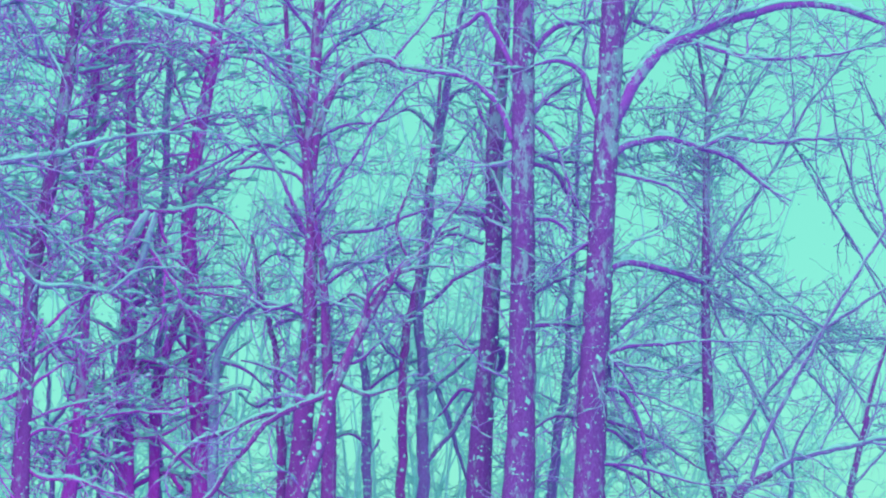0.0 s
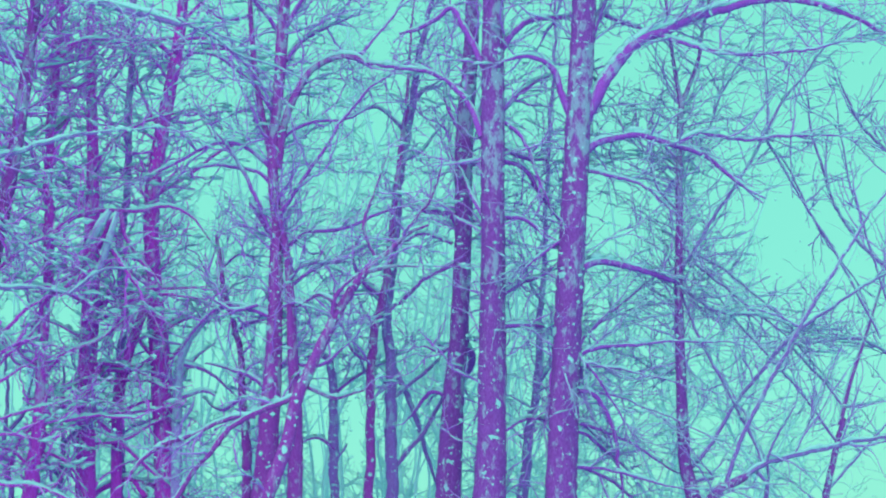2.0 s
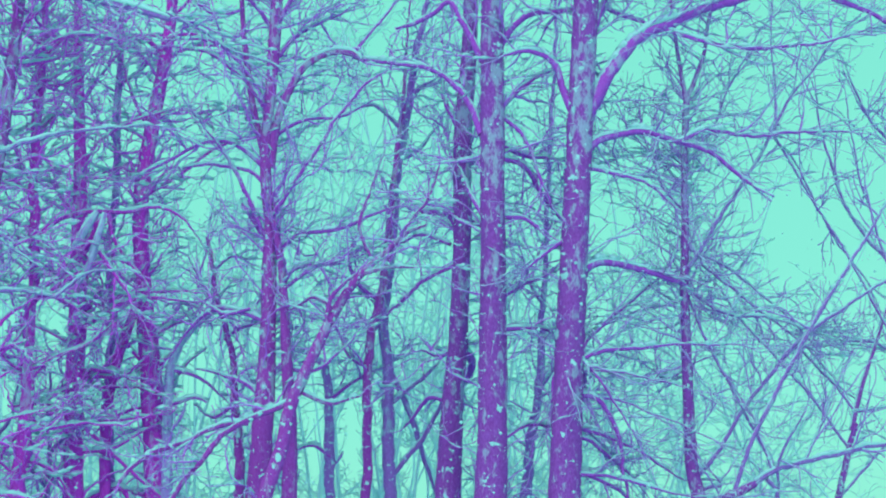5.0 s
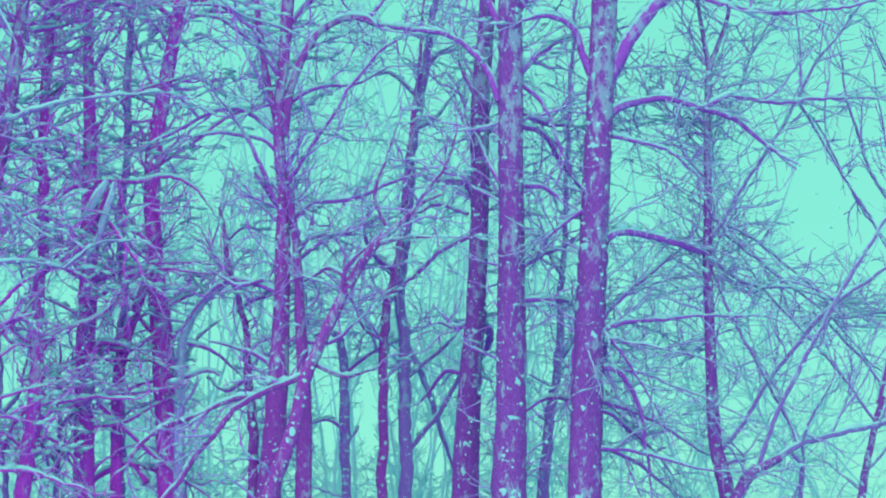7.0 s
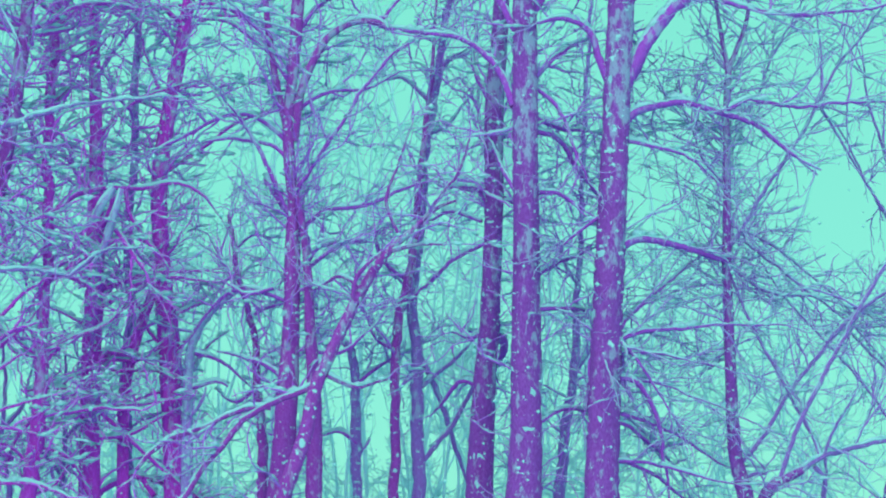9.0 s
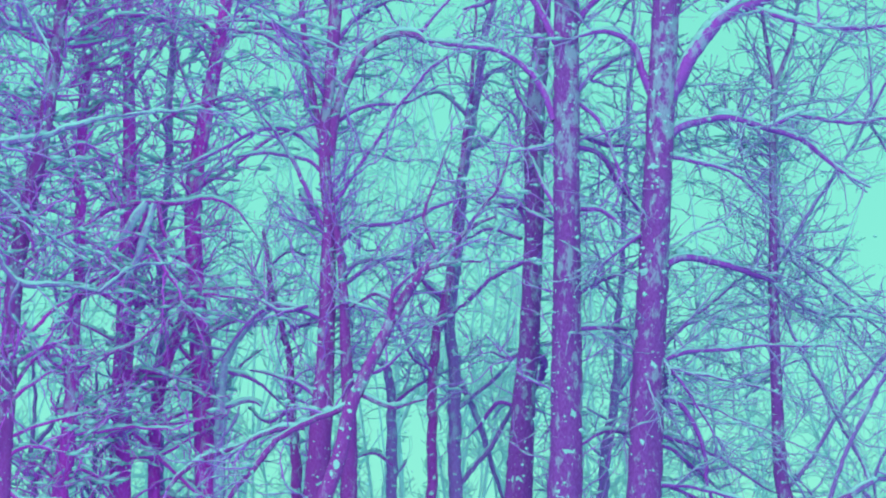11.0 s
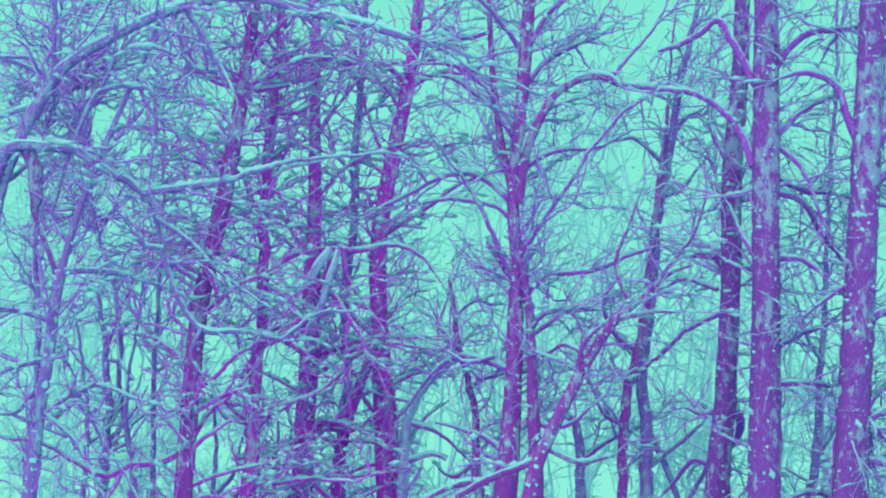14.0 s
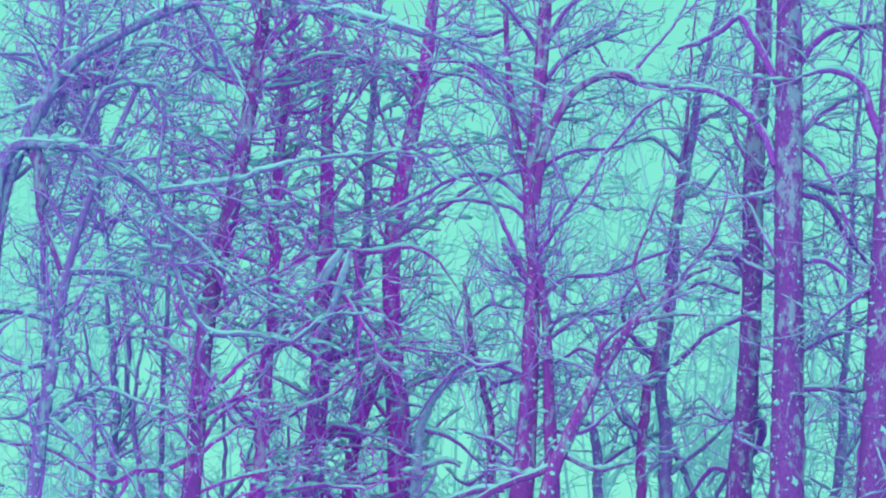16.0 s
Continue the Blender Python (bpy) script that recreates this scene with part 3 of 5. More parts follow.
bowed_shrub.limb([(5.76, 33.40, 3.42, 0.060), (6.27, 33.41, 3.70, 0.052), (6.89, 33.42, 3.88, 0.048), (7.51, 33.44, 4.03, 0.043), (8.23, 33.46, 4.19, 0.035), (9.16, 33.47, 4.39, 0.022)])
bowed_shrub.limb([(6.11, 33.40, 3.56, 0.035), (6.30, 33.49, 3.33, 0.035), (6.27, 33.63, 2.89, 0.030), (6.35, 33.79, 2.29, 0.022)])
bowed_shrub.limb([(5.55, 33.40, 3.38, 0.043), (5.82, 33.36, 4.08, 0.039), (6.13, 33.30, 4.78, 0.039), (6.55, 33.23, 5.49, 0.034), (6.96, 33.15, 6.19, 0.034), (7.48, 33.06, 7.00, 0.030), (8.06, 32.97, 7.91, 0.026), (8.79, 32.88, 8.83, 0.017)])
bowed_shrub.limb([(6.22, 33.40, 3.68, 0.035), (6.05, 33.71, 4.52, 0.026), (6.27, 34.17, 5.18, 0.013)])
bowed_shrub.limb([(6.27, 33.40, 3.73, 0.026), (6.44, 33.17, 4.17, 0.021), (6.69, 32.83, 4.64, 0.013)])
bowed_shrub.limb([(6.78, 33.40, 3.88, 0.026), (7.15, 33.58, 4.50, 0.022), (7.44, 33.85, 5.15, 0.013)])
bowed_shrub.branches(2, 12, slim=0.8)
far_shrub = Tree('thin crossing willow stems dusted with snow', BARK, 6, [(7.17, 34.60, -0.25, 0.099), (7.38, 34.60, 1.32, 0.077), (7.51, 34.60, 2.92, 0.069), (7.69, 34.60, 3.76, 0.058), (7.92, 34.60, 4.60, 0.048)], limb_bark=PALE, twig_bark=HAZED_TWIG, crook=0.55)
far_shrub.stem([(7.89, 34.60, 4.49, 0.048), (8.11, 34.65, 5.24, 0.042), (8.49, 34.72, 6.21, 0.032), (8.94, 34.81, 7.42, 0.021)])
far_shrub.limb([(7.90, 34.60, 4.07, 0.027), (7.37, 34.51, 4.80, 0.024), (6.74, 34.37, 5.52, 0.020), (5.89, 34.20, 6.45, 0.016), (5.46, 34.03, 7.06, 0.011)])
far_shrub.limb([(7.98, 34.60, 4.81, 0.024), (7.37, 34.80, 5.68, 0.024), (6.91, 35.10, 6.15, 0.016)])
far_shrub.limb([(7.66, 34.60, 3.34, 0.024), (8.20, 34.56, 3.96, 0.024), (9.06, 34.51, 4.80, 0.016)])
far_shrub.limb([(7.92, 34.60, 4.81, 0.024), (8.48, 34.69, 4.87, 0.020), (9.37, 34.81, 5.04, 0.012)])
far_shrub.limb([(8.72, 34.60, 6.09, 0.024), (8.11, 34.50, 7.36, 0.024), (7.48, 34.36, 8.42, 0.020), (7.04, 34.20, 9.25, 0.016), (6.75, 34.01, 9.53, 0.011)])
far_shrub.limb([(8.95, 34.60, 6.51, 0.024), (8.46, 34.47, 8.22, 0.020), (8.13, 34.28, 9.27, 0.016), (7.97, 34.07, 10.53, 0.011)])
far_shrub.branches(2, 18, slim=0.7)
alder_d = Tree('many-stemmed alder with upswept snowy branches', RUST, 7, [(-2.77, 34.00, -0.25, 0.308), (-2.71, 34.00, 1.39, 0.238), (-2.67, 34.00, 3.08, 0.212), (-2.63, 34.00, 3.41, 0.207), (-2.54, 34.00, 4.96, 0.176), (-2.49, 34.00, 6.00, 0.145), (-2.46, 34.00, 7.59, 0.124), (-2.46, 34.00, 8.12, 0.093), (-2.53, 34.00, 8.88, 0.098), (-2.55, 34.00, 9.64, 0.098), (-2.49, 34.00, 10.29, 0.093), (-2.42, 34.00, 11.39, 0.109), (-2.37, 34.00, 12.51, 0.104), (-2.31, 34.00, 14.50, 0.067), (-2.25, 34.00, 16.50, 0.021)], clotted=0.42, lumpy=1.4)
alder_d.stem([(-2.10, 34.00, -0.25, 0.189), (-2.10, 34.00, 1.35, 0.154), (-2.09, 34.00, 3.00, 0.140), (-2.08, 33.98, 4.13, 0.129), (-2.10, 33.95, 4.95, 0.114), (-2.16, 33.92, 5.99, 0.093), (-2.20, 33.89, 6.93, 0.072), (-2.28, 33.85, 7.67, 0.062), (-2.39, 33.81, 8.19, 0.046)])
alder_d.stem([(-2.55, 34.00, 9.31, 0.062), (-2.68, 34.03, 9.86, 0.062), (-2.82, 34.08, 10.53, 0.057), (-2.96, 34.14, 11.55, 0.052), (-3.04, 34.20, 12.58, 0.042), (-3.11, 34.27, 13.63, 0.031)])
alder_d.stem([(-2.45, 34.00, 9.20, 0.073), (-2.36, 33.98, 9.96, 0.078), (-2.18, 33.96, 10.50, 0.072), (-1.87, 33.93, 11.04, 0.067), (-1.39, 33.89, 11.30, 0.062), (-0.98, 33.86, 11.28, 0.052), (-0.85, 33.82, 11.14, 0.036)])
alder_d.limb([(-2.46, 34.00, 7.78, 0.062), (-2.64, 34.11, 8.12, 0.062), (-2.90, 34.27, 8.52, 0.057), (-2.97, 34.46, 8.63, 0.047)])
alder_d.limb([(-2.25, 34.00, 7.06, 0.041), (-2.01, 34.17, 7.41, 0.042), (-1.65, 34.42, 7.54, 0.037), (-1.24, 34.72, 7.61, 0.021)])
alder_d.limb([(-2.33, 34.00, 7.69, 0.041), (-1.89, 33.98, 7.99, 0.041), (-1.26, 33.95, 8.09, 0.036), (-0.63, 33.92, 8.32, 0.031), (-0.21, 33.88, 8.47, 0.021)])
alder_d.limb([(-2.56, 34.00, 9.20, 0.047), (-3.08, 33.98, 9.61, 0.041), (-3.71, 33.96, 9.65, 0.036), (-4.34, 33.93, 9.29, 0.031), (-4.75, 33.90, 9.07, 0.021)])
alder_d.limb([(-2.54, 34.00, 8.88, 0.041), (-2.86, 34.03, 9.15, 0.036), (-3.51, 34.08, 9.27, 0.031), (-4.04, 34.13, 9.23, 0.016)])
alder_d.limb([(-2.51, 34.00, 6.42, 0.041), (-2.94, 34.08, 6.59, 0.042), (-3.47, 34.20, 6.66, 0.036), (-3.90, 34.33, 6.36, 0.026), (-4.23, 34.49, 5.85, 0.016)])
alder_d.limb([(-2.52, 34.00, 7.91, 0.041), (-2.95, 33.89, 8.85, 0.036), (-3.26, 33.74, 9.46, 0.026), (-3.56, 33.55, 9.74, 0.015)])
alder_d.limb([(-2.44, 34.00, 9.75, 0.041), (-1.92, 34.11, 10.10, 0.036), (-1.29, 34.26, 10.20, 0.026), (-0.65, 34.45, 10.53, 0.016)])
alder_d.limb([(-2.56, 34.00, 10.29, 0.041), (-3.00, 34.12, 10.88, 0.036), (-3.57, 34.30, 11.38, 0.031), (-4.25, 34.52, 11.64, 0.021)])
alder_d.limb([(-2.48, 34.00, 11.06, 0.047), (-2.15, 34.14, 11.55, 0.042), (-1.74, 34.36, 11.96, 0.031), (-1.21, 34.60, 12.26, 0.021)])
alder_d.limb([(-2.49, 34.00, 11.84, 0.041), (-2.78, 33.78, 12.21, 0.036), (-3.18, 33.45, 12.54, 0.025)])
alder_d.limb([(-2.54, 34.00, 5.06, 0.047), (-2.93, 34.17, 5.39, 0.042), (-3.27, 34.43, 5.53, 0.026), (-3.83, 34.72, 5.67, 0.016)])
alder_d.limb([(-2.36, 34.00, 11.84, 0.041), (-2.03, 33.81, 12.33, 0.036), (-1.49, 33.53, 12.79, 0.026)])
alder_d.limb([(-2.13, 34.00, 5.58, 0.041), (-1.66, 33.95, 5.57, 0.036), (-1.24, 33.88, 5.88, 0.021)])
alder_d.limb([(-0.96, 34.00, 11.33, 0.031), (-0.65, 34.06, 11.75, 0.026), (-0.22, 34.15, 12.34, 0.021), (-0.00, 34.26, 12.94, 0.016)])
alder_d.limb([(-2.51, 34.00, 10.29, 0.031), (-2.03, 34.28, 10.85, 0.027), (-1.83, 34.69, 11.06, 0.013)])
alder_d.limb([(-2.75, 34.00, 10.77, 0.031), (-3.28, 33.97, 11.45, 0.031), (-3.75, 33.93, 11.58, 0.026), (-4.30, 33.88, 11.52, 0.013)])
alder_d.limb([(-3.02, 34.00, 12.14, 0.035), (-3.52, 34.28, 12.14, 0.031), (-3.96, 34.69, 12.59, 0.018)])
alder_d.limb([(-2.17, 34.00, 7.03, 0.035), (-1.73, 34.07, 7.41, 0.035), (-1.29, 34.16, 7.52, 0.022)])
alder_d.limb([(-2.79, 34.00, 6.66, 0.035), (-3.23, 33.93, 6.55, 0.031), (-3.58, 33.84, 6.72, 0.017)])
alder_d.limb([(-2.46, 34.00, 8.20, 0.044), (-2.35, 33.90, 8.42, 0.040), (-1.85, 33.90, 9.19, 0.035), (-1.33, 33.90, 10.00, 0.028), (-0.81, 33.90, 10.65, 0.026), (-0.40, 33.90, 10.98, 0.021)])
alder_d.branches(50, 56, low=4.5, slim=0.7)
leaning_alder = Tree('slanting alder stem leaning through its neighbours', RUST, 8, [(-3.15, 32.80, -0.25, 0.180), (-2.92, 32.80, 1.40, 0.148), (-2.58, 32.80, 2.90, 0.129), (-2.43, 32.80, 3.29, 0.129), (-2.15, 32.80, 4.08, 0.119), (-2.01, 32.80, 4.77, 0.109), (-1.76, 32.80, 5.37, 0.099), (-1.32, 32.80, 6.28, 0.089), (-0.87, 32.80, 6.99, 0.070), (-0.42, 32.80, 7.40, 0.050), (-0.05, 32.80, 7.75, 0.034), (0.30, 32.80, 7.90, 0.021)], clotted=0.30, lumpy=1.4, limb_bark=RUST)
leaning_alder.limb([(-1.97, 32.80, 4.90, 0.050), (-2.34, 32.78, 4.72, 0.055), (-2.83, 32.76, 4.48, 0.055), (-3.14, 32.74, 4.30, 0.054), (-3.50, 32.71, 3.85, 0.050), (-3.90, 32.68, 3.35, 0.046), (-4.30, 32.64, 2.80, 0.040)])
leaning_alder.limb([(-2.70, 32.77, 4.52, 0.040), (-3.20, 32.74, 4.48, 0.040), (-3.75, 32.70, 4.22, 0.040), (-4.22, 32.66, 4.06, 0.042), (-4.62, 32.62, 3.82, 0.040), (-4.80, 32.60, 3.55, 0.034)])
leaning_alder.limb([(-1.40, 32.80, 6.04, 0.040), (-1.30, 32.60, 6.61, 0.035), (-0.89, 32.31, 6.97, 0.020)])
leaning_alder.limb([(-0.81, 32.80, 7.05, 0.040), (-0.40, 32.64, 7.13, 0.030), (0.10, 32.41, 7.09, 0.015)])
leaning_alder.limb([(-1.80, 32.80, 5.03, 0.040), (-1.30, 32.95, 4.85, 0.035), (-0.81, 33.16, 4.97, 0.020)])
leaning_alder.limb([(-1.21, 32.80, 6.44, 0.035), (-1.63, 33.12, 6.70, 0.030), (-2.06, 33.60, 6.57, 0.015)])
leaning_alder.limb([(-0.61, 32.80, 7.26, 0.030), (-0.81, 32.71, 7.86, 0.030), (-0.61, 32.58, 8.55, 0.020), (-0.40, 32.43, 9.13, 0.015)])
leaning_alder.limb([(-0.15, 32.80, 7.73, 0.030), (0.20, 32.58, 8.14, 0.025), (0.50, 32.27, 8.79, 0.015)])
leaning_alder.branches(6, 20, slim=0.75)
pole_a = Tree('slim snow-plastered pole tree with a snapped top', PALE, 9, [(-1.36, 36.20, -0.25, 0.121), (-1.39, 36.20, 1.39, 0.093), (-1.41, 36.20, 3.09, 0.083), (-1.48, 36.20, 4.08, 0.100), (-1.46, 36.20, 5.19, 0.083), (-1.54, 36.20, 5.86, 0.072), (-1.65, 36.20, 6.02, 0.044)], twig_bark=HAZED_TWIG)
pole_a.limb([(-1.56, 36.20, 5.86, 0.044), (-1.80, 36.52, 6.06, 0.039), (-2.05, 36.98, 6.04, 0.017)])
pole_a.limb([(-1.44, 36.20, 5.30, 0.044), (-1.00, 36.26, 5.64, 0.033), (-0.56, 36.35, 5.87, 0.017)])
pole_a.limb([(-1.46, 36.20, 4.19, 0.044), (-1.77, 36.19, 4.41, 0.033), (-2.10, 36.17, 4.30, 0.017)])
pole_a.branches(6, 8)
pole_b = Tree('slim alder stem rising beside its twin', RUST, 10, [(-0.91, 35.60, -0.25, 0.134), (-0.85, 35.60, 1.38, 0.104), (-0.82, 35.60, 3.07, 0.093), (-0.74, 35.60, 5.12, 0.082), (-0.63, 35.60, 6.22, 0.082), (-0.42, 35.60, 7.33, 0.076), (-0.35, 35.60, 8.12, 0.065), (-0.14, 35.60, 10.56, 0.042), (0.04, 35.60, 13.00, 0.013)], clotted=0.30)
pole_b.limb([(-0.49, 35.60, 7.00, 0.049), (-0.88, 35.54, 7.32, 0.043), (-1.10, 35.44, 7.75, 0.033), (-0.99, 35.33, 8.17, 0.016)])
pole_b.limb([(-0.71, 35.60, 5.78, 0.038), (-1.10, 35.69, 6.01, 0.033), (-1.33, 35.83, 6.59, 0.016)])
pole_b.branches(8, 6, low=5.0, slim=0.75)
pole_c = Tree('slim crooked alder stem with pale snow on one side', PALE, 11, [(-0.36, 36.00, -0.25, 0.176), (-0.37, 36.00, 1.39, 0.136), (-0.38, 36.00, 3.09, 0.121), (-0.37, 36.00, 4.28, 0.116), (-0.42, 36.00, 5.72, 0.105), (-0.47, 36.00, 6.72, 0.094), (-0.40, 36.00, 7.63, 0.083), (-0.31, 36.00, 8.54, 0.077), (-0.19, 36.00, 9.68, 0.083), (-0.01, 36.00, 10.84, 0.077), (0.19, 36.00, 12.02, 0.061), (0.40, 36.00, 13.20, 0.044), (0.57, 36.00, 14.85, 0.029), (0.71, 36.00, 16.50, 0.009)], limb_bark=PALE, twig_bark=HAZED_TWIG)
pole_c.limb([(-0.39, 36.00, 5.83, 0.050), (-0.11, 36.09, 5.29, 0.055), (0.11, 36.23, 4.74, 0.050), (0.31, 36.38, 4.09, 0.039), (0.45, 36.56, 3.55, 0.022)])
pole_c.limb([(-0.06, 36.00, 10.73, 0.044), (0.23, 36.02, 11.20, 0.039), (0.57, 36.04, 11.44, 0.017)])
pole_c.limb([(-0.31, 36.00, 5.17, 0.039), (0.22, 35.79, 5.58, 0.038), (0.55, 35.48, 5.88, 0.022)])
pole_c.limb([(-0.17, 36.00, 9.80, 0.044), (0.23, 36.28, 10.10, 0.033), (0.69, 36.68, 10.79, 0.017)])
pole_c.limb([(-0.38, 36.00, 3.74, 0.044), (0.22, 35.77, 4.48, 0.044), (0.65, 35.45, 5.22, 0.027)])
pole_c.limb([(-0.11, 36.00, 10.38, 0.039), (-0.57, 36.04, 10.85, 0.033), (-1.02, 36.09, 10.87, 0.017)])
pole_c.branches(10, 10, low=6.5, slim=0.85)
pole_d = Tree('thin dark stem broken off below the crowns', RUST, 12, [(-2.87, 35.00, -0.25, 0.132), (-2.95, 35.00, 1.37, 0.102), (-3.01, 35.00, 3.04, 0.091), (-3.09, 35.00, 4.53, 0.086), (-3.24, 35.00, 5.60, 0.064), (-3.40, 35.00, 6.57, 0.053), (-3.51, 35.00, 7.45, 0.043), (-3.65, 35.00, 8.13, 0.027)], clotted=0.30, lumpy=1.4)
pole_d.limb([(-3.51, 35.00, 7.56, 0.032), (-3.28, 35.23, 7.82, 0.027), (-2.98, 35.57, 7.83, 0.016)])
pole_d.limb([(-3.34, 35.00, 6.25, 0.037), (-3.00, 34.83, 6.44, 0.032), (-2.55, 34.58, 6.51, 0.016)])
pole_d.limb([(-3.43, 35.00, 6.90, 0.032), (-3.81, 35.17, 7.26, 0.027), (-4.07, 35.42, 7.86, 0.016)])
pole_d.limb([(-3.16, 35.00, 5.06, 0.037), (-3.56, 35.30, 4.87, 0.032), (-3.94, 35.73, 5.14, 0.016)])
pole_d.branches(16, 20, slim=0.75)
alder_e = Tree('stout alder trunk with a crooked low branch', RUST, 13, [(-7.52, 33.00, -0.25, 0.240), (-7.51, 33.00, 1.33, 0.185), (-7.50, 33.00, 2.96, 0.165), (-7.49, 33.00, 4.35, 0.145), (-7.47, 33.00, 5.86, 0.140), (-7.44, 33.00, 6.88, 0.135), (-7.37, 33.00, 7.49, 0.140), (-7.13, 33.00, 8.96, 0.135), (-6.97, 33.00, 10.23, 0.120), (-6.87, 33.00, 11.30, 0.105), (-6.80, 33.00, 12.16, 0.090), (-6.69, 33.00, 14.33, 0.059), (-6.59, 33.00, 16.50, 0.018)], limb_bark=SHADED, clotted=0.30, lumpy=1.7, twig_bark=SHADED_TWIG, crook=1.05)
alder_e.limb([(-6.94, 33.00, 10.87, 0.043), (-7.38, 33.07, 11.02, 0.038), (-7.73, 33.17, 11.35, 0.034), (-8.09, 33.28, 11.82, 0.022)])
alder_e.limb([(-6.99, 33.00, 10.81, 0.043), (-6.57, 33.20, 10.91, 0.039), (-6.22, 33.50, 11.11, 0.026)])
alder_e.limb([(-7.39, 33.00, 7.09, 0.038), (-6.99, 32.89, 7.38, 0.034), (-6.56, 32.73, 7.65, 0.025), (-6.13, 32.55, 7.82, 0.013)])
alder_e.limb([(-7.61, 33.00, 4.90, 0.051), (-7.91, 33.00, 4.76, 0.047), (-8.36, 33.00, 4.68, 0.043), (-8.71, 33.00, 4.53, 0.043), (-9.18, 33.00, 4.74, 0.036), (-9.84, 33.01, 5.03, 0.029), (-10.59, 33.01, 5.15, 0.022)])
alder_e.limb([(-7.57, 33.00, 5.73, 0.040), (-7.25, 32.91, 5.99, 0.036), (-6.80, 32.77, 6.33, 0.032), (-6.42, 32.61, 6.57, 0.018)])
alder_e.limb([(-7.33, 33.00, 7.60, 0.038), (-7.81, 33.24, 7.86, 0.034), (-8.33, 33.58, 8.25, 0.017)])
alder_e.limb([(-7.08, 33.00, 9.17, 0.038), (-7.49, 32.92, 9.57, 0.034), (-7.88, 32.81, 9.65, 0.017)])
alder_e.limb([(-6.88, 33.00, 11.40, 0.034), (-6.46, 33.01, 11.84, 0.030), (-6.06, 33.03, 12.39, 0.017)])
alder_e.limb([(-7.01, 33.00, 10.01, 0.034), (-6.68, 33.32, 10.32, 0.026), (-6.48, 33.80, 10.78, 0.013)])
alder_e.limb([(-7.44, 33.00, 5.03, 0.036), (-7.19, 33.14, 5.58, 0.033), (-6.81, 33.35, 5.97, 0.029), (-6.57, 33.59, 6.37, 0.015)])
alder_e.limb([(-7.24, 33.00, 11.05, 0.043), (-7.50, 33.18, 11.11, 0.040), (-7.91, 33.45, 11.38, 0.029), (-8.20, 33.77, 11.73, 0.015)])
alder_e.limb([(-7.03, 33.00, 11.01, 0.040), (-6.57, 33.01, 11.03, 0.036), (-6.03, 33.02, 11.30, 0.029), (-5.48, 33.03, 11.37, 0.018)])
alder_e.limb([(-7.67, 33.00, 6.44, 0.033), (-8.06, 33.03, 6.71, 0.029), (-8.44, 33.08, 6.81, 0.014)])
alder_e.limb([(-7.27, 33.00, 9.56, 0.033), (-7.01, 33.17, 10.08, 0.029), (-6.43, 33.42, 10.34, 0.015)])
alder_e.limb([(-7.53, 33.00, 4.33, 0.033), (-6.93, 33.03, 4.61, 0.029), (-6.24, 33.07, 4.80, 0.014)])
alder_e.limb([(-7.60, 33.00, 4.75, 0.038), (-7.22, 32.92, 5.12, 0.034), (-6.70, 32.81, 5.43, 0.017)])
alder_e.limb([(-7.53, 33.00, 3.70, 0.043), (-7.17, 32.99, 3.40, 0.038), (-6.57, 32.98, 3.33, 0.034), (-5.96, 32.97, 3.14, 0.021)])
alder_e.limb([(-7.50, 33.00, 5.46, 0.038), (-7.02, 32.84, 5.74, 0.034), (-6.48, 32.61, 5.91, 0.017)])
alder_e.limb([(-7.51, 33.00, 4.05, 0.038), (-7.10, 32.97, 4.25, 0.034), (-6.48, 32.93, 4.14, 0.017)])
alder_e.limb([(-7.46, 33.05, 6.95, 0.042), (-7.20, 33.20, 6.90, 0.039), (-6.87, 33.40, 6.92, 0.034), (-6.23, 33.40, 6.86, 0.030), (-5.81, 33.40, 6.65, 0.022)])
alder_e.branches(70, 50, dense=0.8, low=2.2, slim=0.85)
alder_f = Tree('dark crooked alder stem crowded with twigs', SHADED, 14, [(-6.84, 33.80, -0.25, 0.201), (-6.80, 33.80, 1.35, 0.156), (-6.77, 33.80, 2.99, 0.139), (-6.70, 33.80, 4.32, 0.129), (-6.64, 33.80, 5.76, 0.108), (-6.56, 33.80, 7.02, 0.093), (-6.60, 33.80, 8.08, 0.093), (-6.61, 33.80, 9.15, 0.087), (-6.53, 33.80, 10.23, 0.087), (-6.56, 33.80, 11.33, 0.077), (-6.55, 33.80, 12.44, 0.067), (-6.56, 33.80, 14.47, 0.043), (-6.57, 33.80, 16.50, 0.013)], limb_bark=SHADED, clotted=0.30, lumpy=1.7, twig_bark=SHADED_TWIG, crook=1.05)
alder_f.limb([(-6.59, 33.80, 7.81, 0.056), (-6.42, 33.86, 8.07, 0.048), (-6.11, 33.95, 8.30, 0.048), (-5.66, 34.06, 8.44, 0.045), (-5.10, 34.18, 8.44, 0.038), (-4.58, 34.31, 8.55, 0.030), (-4.07, 34.44, 8.38, 0.023), (-3.75, 34.58, 8.02, 0.011)])
alder_f.limb([(-5.35, 33.80, 8.34, 0.041), (-5.57, 33.92, 8.00, 0.041), (-5.75, 34.10, 7.71, 0.034), (-6.09, 34.31, 7.32, 0.026), (-6.72, 34.54, 7.09, 0.019)])
alder_f.limb([(-5.29, 33.80, 8.32, 0.041), (-5.19, 33.87, 7.88, 0.037), (-4.82, 33.96, 7.37, 0.034), (-4.68, 34.08, 7.17, 0.022)])
